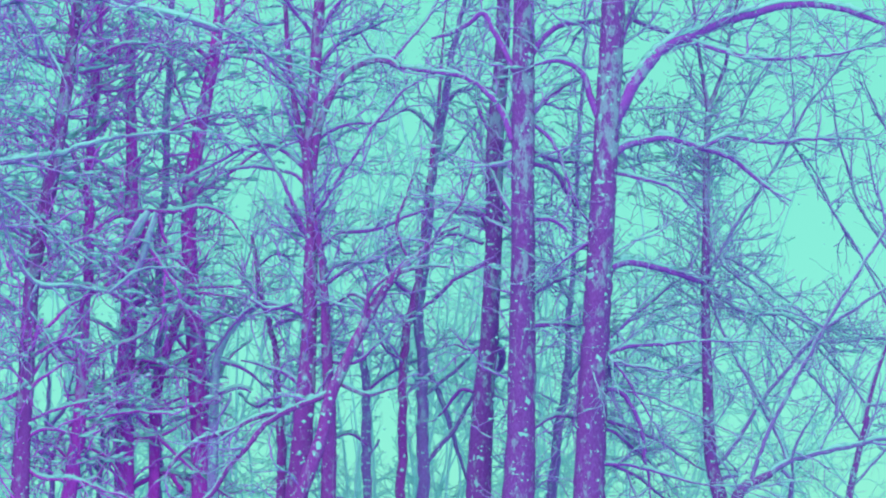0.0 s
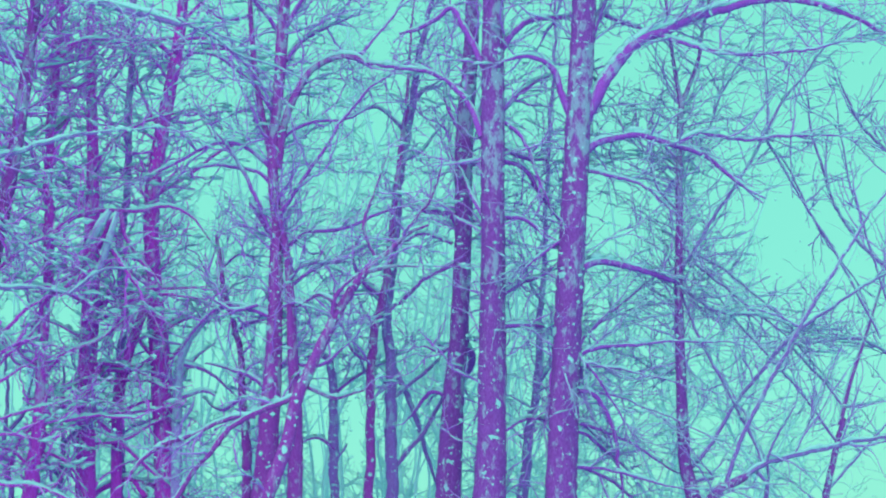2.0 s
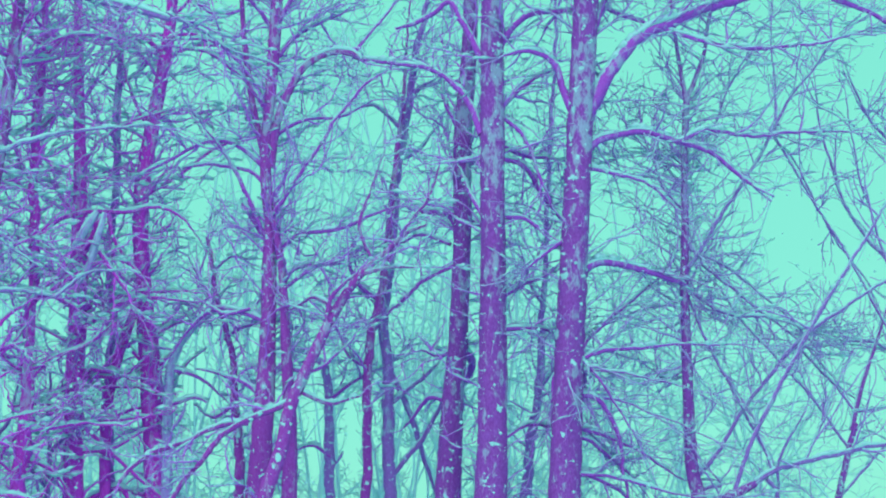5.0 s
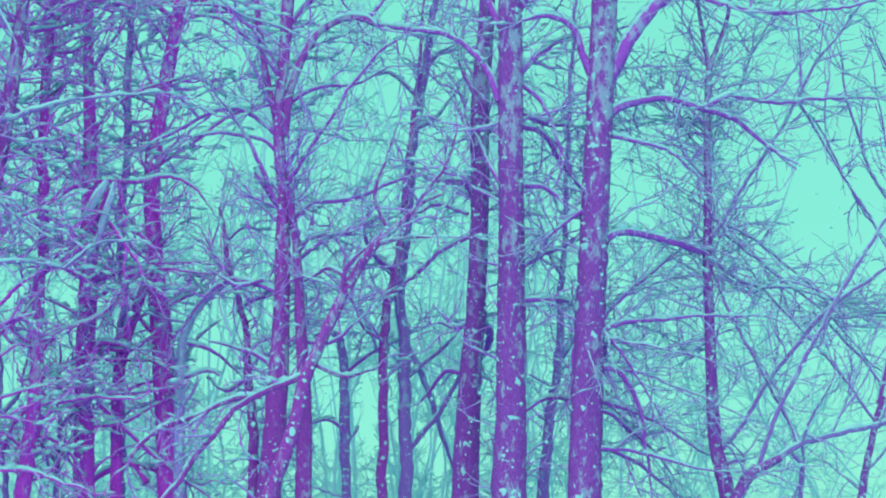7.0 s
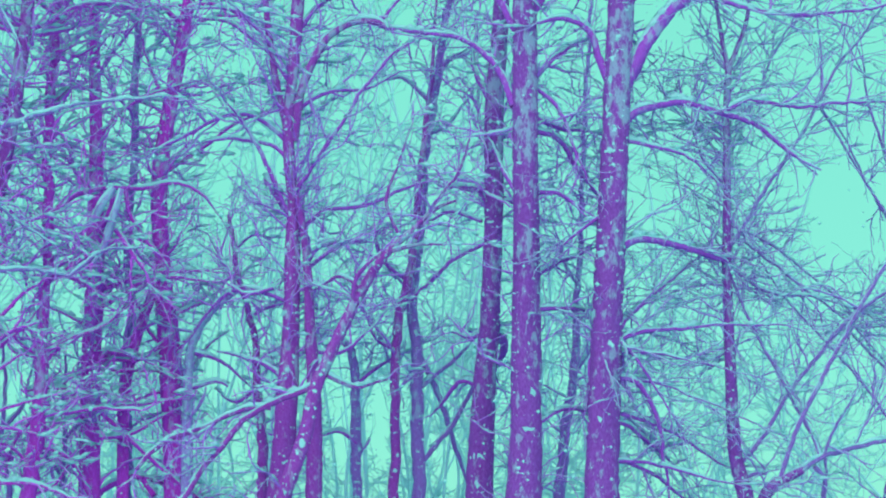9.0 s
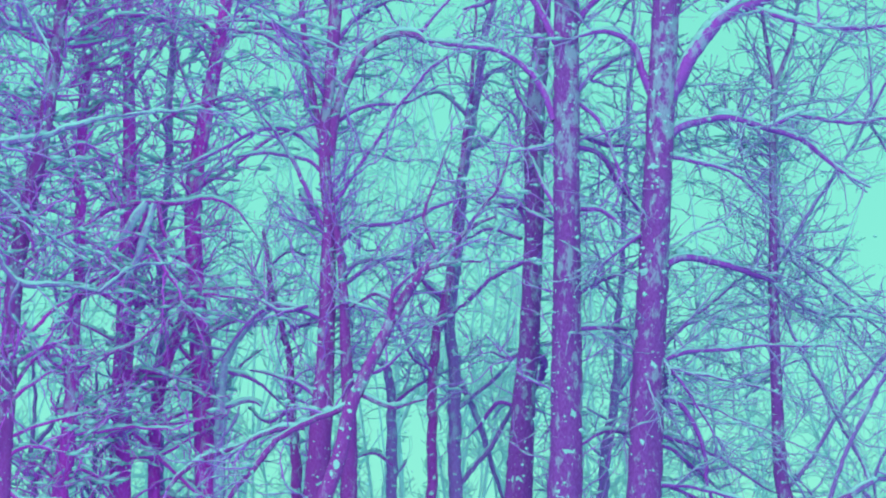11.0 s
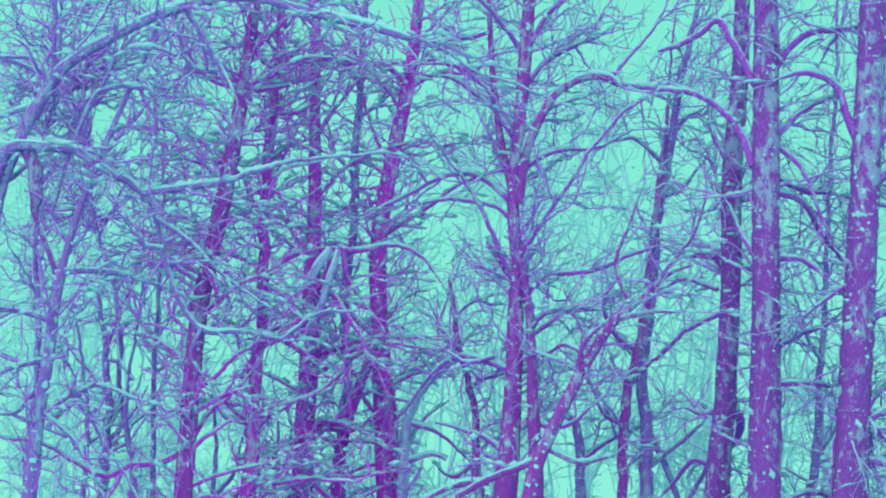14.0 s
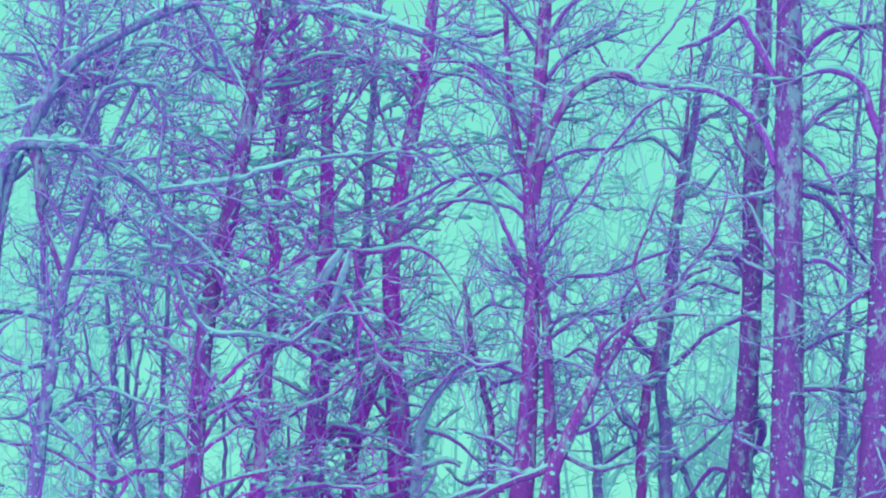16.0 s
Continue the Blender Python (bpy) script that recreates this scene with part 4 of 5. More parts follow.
alder_f.limb([(-6.53, 33.80, 10.67, 0.033), (-6.16, 33.84, 10.71, 0.030), (-5.86, 33.90, 10.92, 0.015)])
alder_f.limb([(-6.61, 33.80, 5.56, 0.037), (-6.20, 33.77, 5.76, 0.033), (-5.68, 33.73, 5.96, 0.026), (-5.07, 33.67, 6.37, 0.015)])
alder_f.limb([(-6.70, 33.80, 4.93, 0.033), (-6.25, 33.69, 4.56, 0.033), (-5.61, 33.52, 4.60, 0.029), (-4.86, 33.32, 4.53, 0.018)])
alder_f.limb([(-6.72, 33.80, 5.55, 0.033), (-6.96, 33.71, 5.70, 0.030), (-7.15, 33.58, 5.94, 0.015)])
alder_f.limb([(-6.61, 33.80, 8.61, 0.033), (-7.04, 34.00, 8.98, 0.030), (-7.48, 34.29, 8.94, 0.015)])
alder_f.limb([(-6.55, 33.80, 9.91, 0.030), (-6.30, 34.05, 10.30, 0.026), (-6.07, 34.41, 11.19, 0.015)])
alder_f.limb([(-6.57, 33.80, 11.44, 0.030), (-6.93, 33.76, 11.76, 0.026), (-7.15, 33.71, 12.40, 0.015)])
alder_f.limb([(-6.70, 33.80, 4.32, 0.033), (-6.43, 34.00, 4.96, 0.030), (-6.08, 34.30, 5.30, 0.015)])
alder_f.limb([(-6.90, 33.80, 4.93, 0.030), (-6.43, 34.00, 4.99, 0.026), (-5.54, 34.28, 4.93, 0.015)])
alder_f.limb([(-6.64, 33.80, 5.36, 0.035), (-6.27, 33.89, 5.69, 0.032), (-5.76, 34.02, 6.04, 0.025), (-5.43, 34.17, 6.20, 0.013)])
alder_f.limb([(-6.70, 33.80, 5.49, 0.028), (-7.13, 33.88, 5.63, 0.028), (-7.37, 33.99, 6.06, 0.019), (-7.52, 34.13, 6.44, 0.010)])
alder_f.limb([(-5.51, 33.80, 8.26, 0.028), (-5.62, 33.99, 7.36, 0.025), (-5.83, 34.26, 6.67, 0.016)])
alder_f.limb([(-6.17, 33.80, 6.85, 0.031), (-5.77, 33.76, 7.18, 0.031), (-5.58, 33.71, 7.59, 0.019)])
alder_f.limb([(-6.75, 33.80, 4.85, 0.025), (-6.42, 33.96, 4.91, 0.025), (-5.91, 34.19, 4.83, 0.013)])
alder_f.limb([(-6.76, 33.80, 3.70, 0.037), (-7.05, 33.72, 4.00, 0.033), (-7.34, 33.59, 4.08, 0.015)])
alder_f.limb([(-6.70, 33.80, 4.47, 0.037), (-6.99, 33.83, 4.20, 0.033), (-7.18, 33.88, 3.66, 0.019)])
alder_f.limb([(-6.76, 33.80, 3.20, 0.037), (-6.38, 33.99, 3.41, 0.034), (-6.03, 34.28, 3.94, 0.019)])
alder_f.limb([(-6.72, 33.80, 4.01, 0.037), (-6.33, 33.95, 3.92, 0.034), (-5.95, 34.17, 3.52, 0.019)])
alder_f.stem([(-5.44, 33.50, 8.30, 0.050), (-5.60, 33.40, 8.02, 0.066), (-5.72, 33.40, 7.79, 0.060), (-5.83, 33.40, 7.65, 0.030)], FROST)
alder_f.stem([(-5.31, 33.50, 8.28, 0.045), (-5.40, 33.40, 7.84, 0.058), (-5.48, 33.40, 7.56, 0.060), (-5.56, 33.40, 7.27, 0.048), (-5.73, 33.40, 7.01, 0.028)], FROST)
alder_f.limb([(-5.41, 33.60, 7.61, 0.043), (-5.15, 33.60, 7.24, 0.039), (-4.89, 33.60, 6.91, 0.026)])
alder_f.limb([(-6.60, 33.80, 6.80, 0.035), (-6.27, 33.60, 6.88, 0.040), (-5.92, 33.60, 7.13, 0.048), (-5.63, 33.60, 7.28, 0.043), (-5.38, 33.60, 7.42, 0.026)])
alder_f.limb([(-6.56, 33.80, 11.18, 0.061), (-7.12, 33.80, 11.24, 0.048), (-7.51, 33.80, 11.31, 0.039), (-8.00, 33.80, 11.43, 0.026)])
alder_f.limb([(-6.60, 33.75, 10.60, 0.043), (-6.50, 33.60, 10.71, 0.039), (-6.38, 33.60, 10.74, 0.035), (-6.13, 33.60, 10.86, 0.026)])
alder_f.limb([(-6.56, 33.80, 11.18, 0.052), (-6.40, 33.80, 11.30, 0.039), (-6.13, 33.80, 11.53, 0.026), (-5.62, 33.80, 11.65, 0.017)])
alder_f.branches(60, 34, dense=0.7, low=2.2, slim=0.85)
alder_g = Tree('thick alder trunk half hidden in snowy twigs', SHADED, 15, [(-5.98, 35.00, -0.25, 0.279), (-5.98, 35.00, 1.37, 0.216), (-5.98, 35.00, 3.04, 0.192), (-6.04, 35.00, 5.06, 0.171), (-6.01, 35.00, 6.57, 0.166), (-6.01, 35.00, 7.87, 0.150), (-6.03, 35.00, 9.44, 0.118), (-6.11, 35.00, 11.13, 0.096), (-6.16, 35.00, 12.85, 0.075), (-6.20, 35.00, 14.68, 0.049), (-6.24, 35.00, 16.50, 0.015)], limb_bark=SHADED, clotted=0.30, lumpy=1.7, twig_bark=SHADED_TWIG, crook=1.05)
alder_g.limb([(-5.94, 35.00, 6.79, 0.046), (-5.59, 34.97, 6.92, 0.042), (-5.07, 34.92, 7.07, 0.038), (-4.52, 34.87, 7.10, 0.031), (-3.98, 34.81, 7.11, 0.019)])
alder_g.limb([(-5.97, 35.00, 6.14, 0.038), (-6.52, 35.29, 6.40, 0.031), (-7.06, 35.72, 6.68, 0.016)])
alder_g.limb([(-6.06, 35.00, 5.54, 0.038), (-5.70, 35.07, 5.61, 0.042), (-5.34, 35.18, 5.60, 0.035), (-5.20, 35.31, 5.66, 0.019)])
alder_g.limb([(-6.01, 35.00, 4.85, 0.046), (-5.55, 35.04, 4.42, 0.042), (-5.01, 35.09, 3.89, 0.039), (-4.48, 35.15, 3.47, 0.027), (-3.84, 35.21, 3.05, 0.019)])
alder_g.limb([(-6.01, 35.00, 5.70, 0.042), (-5.52, 34.76, 5.68, 0.034), (-4.84, 34.42, 5.42, 0.015)])
alder_g.limb([(-6.06, 35.00, 9.44, 0.035), (-5.60, 35.04, 10.01, 0.031), (-4.96, 35.10, 10.42, 0.023), (-4.20, 35.17, 10.61, 0.012)])
alder_g.limb([(-6.09, 35.00, 10.57, 0.035), (-5.72, 34.90, 11.10, 0.027), (-5.27, 34.75, 11.63, 0.015)])
alder_g.limb([(-6.01, 35.00, 8.55, 0.035), (-6.47, 35.14, 9.03, 0.031), (-6.86, 35.34, 9.75, 0.016)])
alder_g.limb([(-5.97, 35.00, 4.21, 0.038), (-5.33, 35.02, 4.31, 0.035), (-4.71, 35.05, 4.64, 0.019)])
alder_g.limb([(-6.12, 35.00, 11.48, 0.035), (-6.58, 35.22, 12.00, 0.027), (-7.10, 35.54, 12.34, 0.016)])
alder_g.limb([(-5.96, 35.00, 5.64, 0.042), (-5.46, 35.07, 5.68, 0.043), (-4.98, 35.18, 5.64, 0.026), (-4.65, 35.31, 5.72, 0.013)])
alder_g.limb([(-6.19, 35.00, 5.54, 0.036), (-5.88, 35.12, 5.43, 0.033), (-5.11, 35.31, 5.43, 0.023), (-4.66, 35.52, 5.37, 0.013)])
alder_g.limb([(-6.06, 35.00, 4.73, 0.033), (-5.49, 34.95, 4.78, 0.029), (-4.56, 34.89, 4.84, 0.020)])
alder_g.limb([(-6.02, 35.00, 6.78, 0.033), (-6.58, 35.12, 7.08, 0.026), (-7.09, 35.30, 6.82, 0.013)])
alder_g.limb([(-6.10, 35.00, 7.54, 0.029), (-6.64, 35.18, 7.96, 0.026), (-7.00, 35.43, 8.20, 0.013)])
alder_g.limb([(-6.03, 35.00, 5.15, 0.033), (-6.67, 35.23, 4.83, 0.030), (-7.20, 35.56, 4.58, 0.017)])
alder_g.limb([(-6.00, 34.90, 6.40, 0.048), (-5.74, 34.60, 6.51, 0.043), (-5.26, 34.40, 6.74, 0.039), (-4.82, 34.30, 6.90, 0.035), (-4.37, 34.20, 6.91, 0.026), (-3.78, 34.10, 6.80, 0.013)])
alder_g.branches(48, 10, dense=0.6, low=2.2, slim=0.85)
alder_h = Tree('thick alder trunk widening towards its snowy foot', SHADED, 16, [(-4.37, 35.40, -0.25, 0.377), (-4.45, 35.40, 1.38, 0.291), (-4.50, 35.40, 3.06, 0.260), (-4.62, 35.40, 4.56, 0.222), (-4.78, 35.40, 6.19, 0.184), (-4.91, 35.40, 7.52, 0.152), (-4.96, 35.40, 8.86, 0.146), (-4.80, 35.40, 10.22, 0.135), (-4.54, 35.40, 11.83, 0.114), (-4.44, 35.40, 12.99, 0.097), (-4.30, 35.40, 14.75, 0.063), (-4.19, 35.40, 16.50, 0.019)], limb_bark=SHADED, clotted=0.30, lumpy=1.7, twig_bark=SHADED_TWIG, crook=1.05)
alder_h.stem([(-5.47, 35.40, -0.25, 0.146), (-5.48, 35.40, 1.33, 0.119), (-5.49, 35.40, 2.95, 0.108), (-5.51, 35.39, 4.24, 0.103), (-5.50, 35.37, 5.10, 0.103), (-5.32, 35.35, 5.97, 0.097), (-5.04, 35.33, 6.79, 0.081), (-4.89, 35.31, 7.28, 0.054)])
alder_h.limb([(-4.94, 35.40, 3.27, 0.070), (-5.23, 35.50, 3.60, 0.059), (-5.63, 35.64, 3.50, 0.059), (-5.98, 35.80, 3.29, 0.055), (-6.44, 35.98, 2.98, 0.040)])
alder_h.limb([(-5.16, 35.40, 3.57, 0.043), (-4.87, 35.65, 3.50, 0.043), (-4.59, 36.02, 3.25, 0.032)])
alder_h.limb([(-4.91, 35.40, 8.97, 0.039), (-4.33, 35.49, 9.39, 0.035), (-3.68, 35.61, 9.93, 0.031), (-3.14, 35.76, 10.20, 0.020)])
alder_h.limb([(-4.80, 35.40, 6.30, 0.035), (-4.30, 35.71, 6.68, 0.031), (-3.91, 36.17, 6.75, 0.016)])
alder_h.limb([(-4.91, 35.40, 7.63, 0.035), (-5.43, 35.70, 7.91, 0.031), (-5.85, 36.14, 8.33, 0.016)])
alder_h.limb([(-4.78, 35.40, 10.22, 0.035), (-5.13, 35.45, 10.81, 0.031), (-5.39, 35.53, 11.64, 0.020)])
alder_h.limb([(-4.59, 35.40, 11.60, 0.035), (-4.04, 35.46, 11.90, 0.031), (-3.37, 35.54, 11.87, 0.016)])
alder_h.limb([(-4.73, 35.40, 5.75, 0.035), (-5.10, 35.25, 6.17, 0.031), (-5.29, 35.03, 6.58, 0.019)])
alder_h.limb([(-4.64, 35.40, 5.10, 0.035), (-4.16, 35.63, 5.78, 0.027), (-3.77, 35.97, 6.27, 0.012)])
alder_h.limb([(-4.81, 35.40, 9.20, 0.035), (-5.36, 35.69, 9.61, 0.031), (-5.88, 36.11, 9.59, 0.016)])
alder_h.limb([(-4.49, 35.40, 12.41, 0.031), (-4.06, 35.43, 12.89, 0.027), (-3.62, 35.47, 13.49, 0.016)])
alder_h.limb([(-4.66, 35.40, 5.73, 0.033), (-4.32, 35.55, 6.13, 0.030), (-4.17, 35.77, 6.45, 0.013)])
alder_h.limb([(-4.83, 35.40, 7.63, 0.030), (-5.35, 35.57, 7.85, 0.027), (-5.70, 35.81, 8.39, 0.013)])
alder_h.limb([(-4.64, 35.40, 5.08, 0.033), (-5.22, 35.57, 4.99, 0.030), (-5.73, 35.82, 4.72, 0.017)])
alder_h.limb([(-4.57, 35.40, 12.11, 0.026), (-5.09, 35.31, 12.04, 0.026), (-5.67, 35.19, 12.10, 0.020), (-6.23, 35.04, 11.91, 0.010)])
alder_h.limb([(-4.81, 35.40, 7.15, 0.030), (-5.31, 35.60, 6.89, 0.027), (-5.72, 35.89, 6.45, 0.017)])
alder_h.limb([(-4.73, 35.40, 9.88, 0.026), (-5.25, 35.49, 10.31, 0.023), (-5.66, 35.61, 10.24, 0.010)])
alder_h.limb([(-4.55, 35.40, 11.70, 0.045), (-4.47, 35.10, 11.94, 0.040), (-3.89, 35.00, 11.97, 0.034), (-3.40, 35.00, 11.74, 0.018)])
alder_h.limb([(-4.55, 35.40, 11.70, 0.048), (-4.96, 35.10, 11.95, 0.045), (-5.45, 35.00, 11.93, 0.028)])
alder_h.branches(48, 14, dense=0.65, low=2.2, slim=0.85)
pale_bent_tree = Tree('pale snow-plastered bent stem arching over', FROST, 17, [(-4.30, 34.90, -0.25, 0.155), (-4.31, 34.90, 1.37, 0.119), (-4.31, 34.90, 3.04, 0.107), (-4.33, 34.90, 4.41, 0.096), (-4.32, 34.90, 5.48, 0.085), (-4.20, 34.90, 6.02, 0.075), (-3.95, 34.90, 6.39, 0.059), (-3.60, 34.90, 6.69, 0.043), (-3.34, 34.90, 6.83, 0.027)], twig_bark=HAZED_TWIG)
pale_bent_tree.limb([(-4.28, 34.90, 5.69, 0.037), (-3.76, 35.03, 5.55, 0.032), (-3.34, 35.23, 5.19, 0.016)])
pale_bent_tree.limb([(-4.31, 34.90, 5.05, 0.037), (-3.84, 34.90, 5.16, 0.032), (-3.63, 34.89, 5.05, 0.016)])
pale_bent_tree.branches(8, 10)
back_alder = Tree('leaning stem coloured pale for haze behind the big trunks', PALE, 18, [(1.87, 37.00, -0.25, 0.165), (2.02, 37.00, 1.41, 0.127), (2.12, 37.00, 3.13, 0.114), (2.23, 37.00, 3.91, 0.102), (2.41, 37.00, 4.93, 0.085), (2.58, 37.00, 6.19, 0.074), (2.67, 37.00, 7.81, 0.051), (2.91, 37.00, 12.15, 0.033), (3.10, 37.00, 16.50, 0.010)], limb_bark=PALE, twig_bark=HAZED_TWIG)
back_alder.limb([(2.64, 37.00, 7.11, 0.040), (2.36, 37.11, 7.59, 0.034), (2.21, 37.27, 8.33, 0.017)])
back_alder.limb([(2.51, 37.00, 5.50, 0.040), (2.81, 37.20, 5.98, 0.034), (3.02, 37.48, 6.48, 0.017)])
back_alder.branches(20, 16, slim=0.65)
forked_alder = Tree('forked alder with heavy snow on its arched limb', PALE, 19, [(-9.79, 32.20, -0.25, 0.162), (-9.72, 32.20, 1.89, 0.125), (-9.67, 32.20, 4.20, 0.112), (-9.63, 32.20, 5.33, 0.104), (-9.55, 32.20, 6.29, 0.095), (-9.52, 32.20, 7.00, 0.087), (-9.46, 32.20, 7.63, 0.091)], limb_bark=PALE, lumpy=1.7)
forked_alder.stem([(-9.49, 32.20, 7.54, 0.055), (-9.68, 32.18, 7.98, 0.046), (-9.88, 32.14, 8.42, 0.042), (-9.94, 32.12, 8.62, 0.060), (-9.90, 32.10, 8.80, 0.108), (-9.97, 32.10, 9.02, 0.090), (-9.95, 32.10, 9.22, 0.118), (-10.02, 32.10, 9.40, 0.120), (-10.12, 32.10, 9.62, 0.110)], BARK)
forked_alder.stem([(-9.47, 32.20, 7.54, 0.062), (-9.25, 32.21, 8.58, 0.054), (-8.89, 32.23, 9.72, 0.046), (-8.51, 32.25, 10.77, 0.041), (-8.13, 32.28, 11.82, 0.037), (-7.91, 32.30, 12.59, 0.029), (-7.80, 32.33, 13.68, 0.021)])
forked_alder.stem([(-10.36, 32.20, -0.25, 0.190), (-10.41, 32.20, 1.88, 0.155), (-10.45, 32.20, 4.18, 0.141), (-10.60, 32.17, 6.63, 0.132), (-10.64, 32.13, 8.24, 0.124), (-10.63, 32.08, 9.06, 0.115), (-10.48, 32.03, 9.48, 0.107), (-10.23, 31.98, 9.62, 0.090), (-9.70, 31.92, 9.58, 0.074)])
forked_alder.stem([(-10.12, 32.20, 10.15, 0.108), (-9.84, 32.19, 10.76, 0.103), (-9.49, 32.17, 11.11, 0.091), (-8.99, 32.15, 11.40, 0.085), (-8.27, 32.13, 11.77, 0.078), (-7.36, 32.10, 12.03, 0.074), (-6.60, 32.08, 12.08, 0.074), (-5.80, 32.05, 11.86, 0.072), (-5.12, 32.05, 11.66, 0.066), (-4.49, 32.05, 11.49, 0.058), (-4.05, 32.05, 11.35, 0.050)])
forked_alder.stem([(-10.66, 32.20, 6.99, 0.116), (-10.55, 32.19, 8.81, 0.083), (-10.23, 32.18, 9.91, 0.099), (-10.03, 32.16, 10.38, 0.103)])
forked_alder.limb([(-10.17, 32.20, 9.71, 0.083), (-9.71, 32.22, 9.66, 0.083), (-9.34, 32.24, 9.58, 0.075), (-8.82, 32.26, 9.26, 0.066), (-8.25, 32.29, 8.92, 0.058), (-8.03, 32.33, 8.55, 0.046), (-7.86, 32.36, 7.94, 0.037), (-7.52, 32.40, 7.14, 0.038), (-7.17, 32.43, 6.75, 0.038), (-6.58, 32.47, 6.78, 0.033), (-5.96, 32.51, 6.63, 0.021)])
forked_alder.limb([(-8.22, 32.20, 8.90, 0.050), (-7.63, 32.16, 8.98, 0.054), (-6.95, 32.11, 9.03, 0.041), (-6.36, 32.05, 9.21, 0.033), (-5.56, 31.98, 9.37, 0.025), (-4.33, 31.91, 9.50, 0.016)])
forked_alder.limb([(-9.48, 32.20, 7.63, 0.054), (-9.11, 32.29, 7.67, 0.050), (-8.60, 32.41, 7.68, 0.042), (-7.99, 32.56, 7.51, 0.025)])
forked_alder.limb([(-9.58, 32.20, 6.87, 0.050), (-10.10, 32.27, 7.03, 0.041), (-10.54, 32.37, 7.01, 0.029), (-10.95, 32.48, 6.99, 0.021)])
forked_alder.limb([(-9.64, 32.20, 6.22, 0.041), (-9.96, 31.98, 6.08, 0.033), (-10.36, 31.66, 5.77, 0.020)])
forked_alder.limb([(-7.99, 32.20, 8.49, 0.033), (-7.50, 32.21, 8.18, 0.029), (-6.94, 32.24, 7.65, 0.021), (-6.30, 32.26, 7.22, 0.012)])
forked_alder.limb([(-9.57, 32.20, 5.42, 0.037), (-9.11, 32.08, 5.07, 0.033), (-8.77, 31.92, 4.71, 0.021)])
forked_alder.limb([(-9.54, 32.20, 5.38, 0.037), (-9.04, 31.99, 5.66, 0.033), (-8.61, 31.68, 5.79, 0.016)])
forked_alder.limb([(-10.22, 32.20, 10.30, 0.041), (-10.53, 32.03, 10.15, 0.037), (-10.98, 31.79, 9.90, 0.024)])
forked_alder.limb([(-9.35, 32.20, 9.92, 0.037), (-9.03, 32.18, 10.56, 0.033), (-8.38, 32.15, 10.60, 0.037), (-8.13, 32.12, 10.49, 0.037), (-8.05, 32.08, 9.51, 0.029), (-8.06, 32.04, 9.04, 0.016)])
forked_alder.limb([(-9.89, 32.20, 10.76, 0.037), (-10.25, 32.06, 11.10, 0.033), (-10.73, 31.85, 11.04, 0.025)])
forked_alder.limb([(-7.74, 32.20, 11.93, 0.041), (-7.32, 32.12, 11.38, 0.037), (-6.99, 32.01, 10.77, 0.033), (-6.76, 31.87, 10.45, 0.016)])
forked_alder.limb([(-6.29, 32.20, 12.15, 0.037), (-5.86, 31.98, 11.78, 0.033), (-5.26, 31.65, 11.66, 0.016)])
forked_alder.limb([(-7.93, 32.20, 11.98, 0.037), (-7.71, 32.22, 11.32, 0.029), (-7.60, 32.25, 10.95, 0.017)])
forked_alder.limb([(-4.13, 32.20, 11.51, 0.029), (-3.63, 32.18, 11.26, 0.021), (-3.00, 32.16, 10.88, 0.017), (-1.77, 32.13, 10.36, 0.012)])
forked_alder.limb([(-9.54, 32.20, 11.14, 0.033), (-9.54, 32.30, 11.84, 0.029), (-9.17, 32.46, 12.67, 0.021)])
forked_alder.limb([(-5.90, 32.20, 6.58, 0.025), (-5.41, 32.29, 6.97, 0.025), (-4.83, 32.43, 7.08, 0.017)])
forked_alder.limb([(-7.13, 32.20, 10.88, 0.041), (-7.47, 32.09, 10.90, 0.033), (-7.72, 31.93, 11.13, 0.016)])
forked_alder.limb([(-9.96, 32.20, 12.49, 0.041), (-9.92, 32.36, 11.67, 0.042), (-9.99, 32.59, 10.89, 0.034), (-9.99, 32.86, 10.49, 0.017)])
forked_alder.limb([(-8.62, 32.20, 11.27, 0.041), (-8.10, 31.96, 11.22, 0.037), (-7.63, 31.60, 10.98, 0.020)])
forked_alder.limb([(-9.49, 32.20, 5.20, 0.037), (-9.09, 32.19, 5.58, 0.037), (-8.75, 32.18, 5.85, 0.029), (-8.02, 32.17, 5.61, 0.017)])
forked_alder.limb([(-9.21, 32.20, 5.86, 0.029), (-8.59, 32.15, 5.00, 0.029), (-8.16, 32.08, 4.49, 0.021), (-7.87, 31.99, 4.06, 0.012)])
forked_alder.limb([(-10.77, 32.20, 11.15, 0.050), (-10.42, 32.19, 11.05, 0.041), (-9.98, 32.17, 10.83, 0.025)])
forked_alder.limb([(-8.85, 32.20, 12.38, 0.033), (-9.07, 32.02, 11.74, 0.029), (-9.32, 31.76, 11.14, 0.016)])
forked_alder.limb([(-10.14, 32.20, 9.36, 0.033), (-10.57, 32.43, 9.14, 0.029), (-11.07, 32.76, 9.32, 0.017)])
forked_alder.limb([(-9.69, 32.20, 5.77, 0.037), (-9.97, 32.17, 5.41, 0.033), (-10.30, 32.12, 5.35, 0.017)])
forked_alder.limb([(-9.03, 32.20, 10.57, 0.033), (-8.78, 31.98, 11.06, 0.029), (-8.64, 31.65, 11.61, 0.016)])
forked_alder.limb([(-9.35, 32.20, 9.92, 0.029), (-9.60, 32.31, 9.11, 0.025), (-9.78, 32.46, 8.50, 0.013)])
forked_alder.limb([(-7.84, 32.20, 8.00, 0.029), (-8.16, 32.01, 8.04, 0.025), (-8.37, 31.73, 8.34, 0.012)])
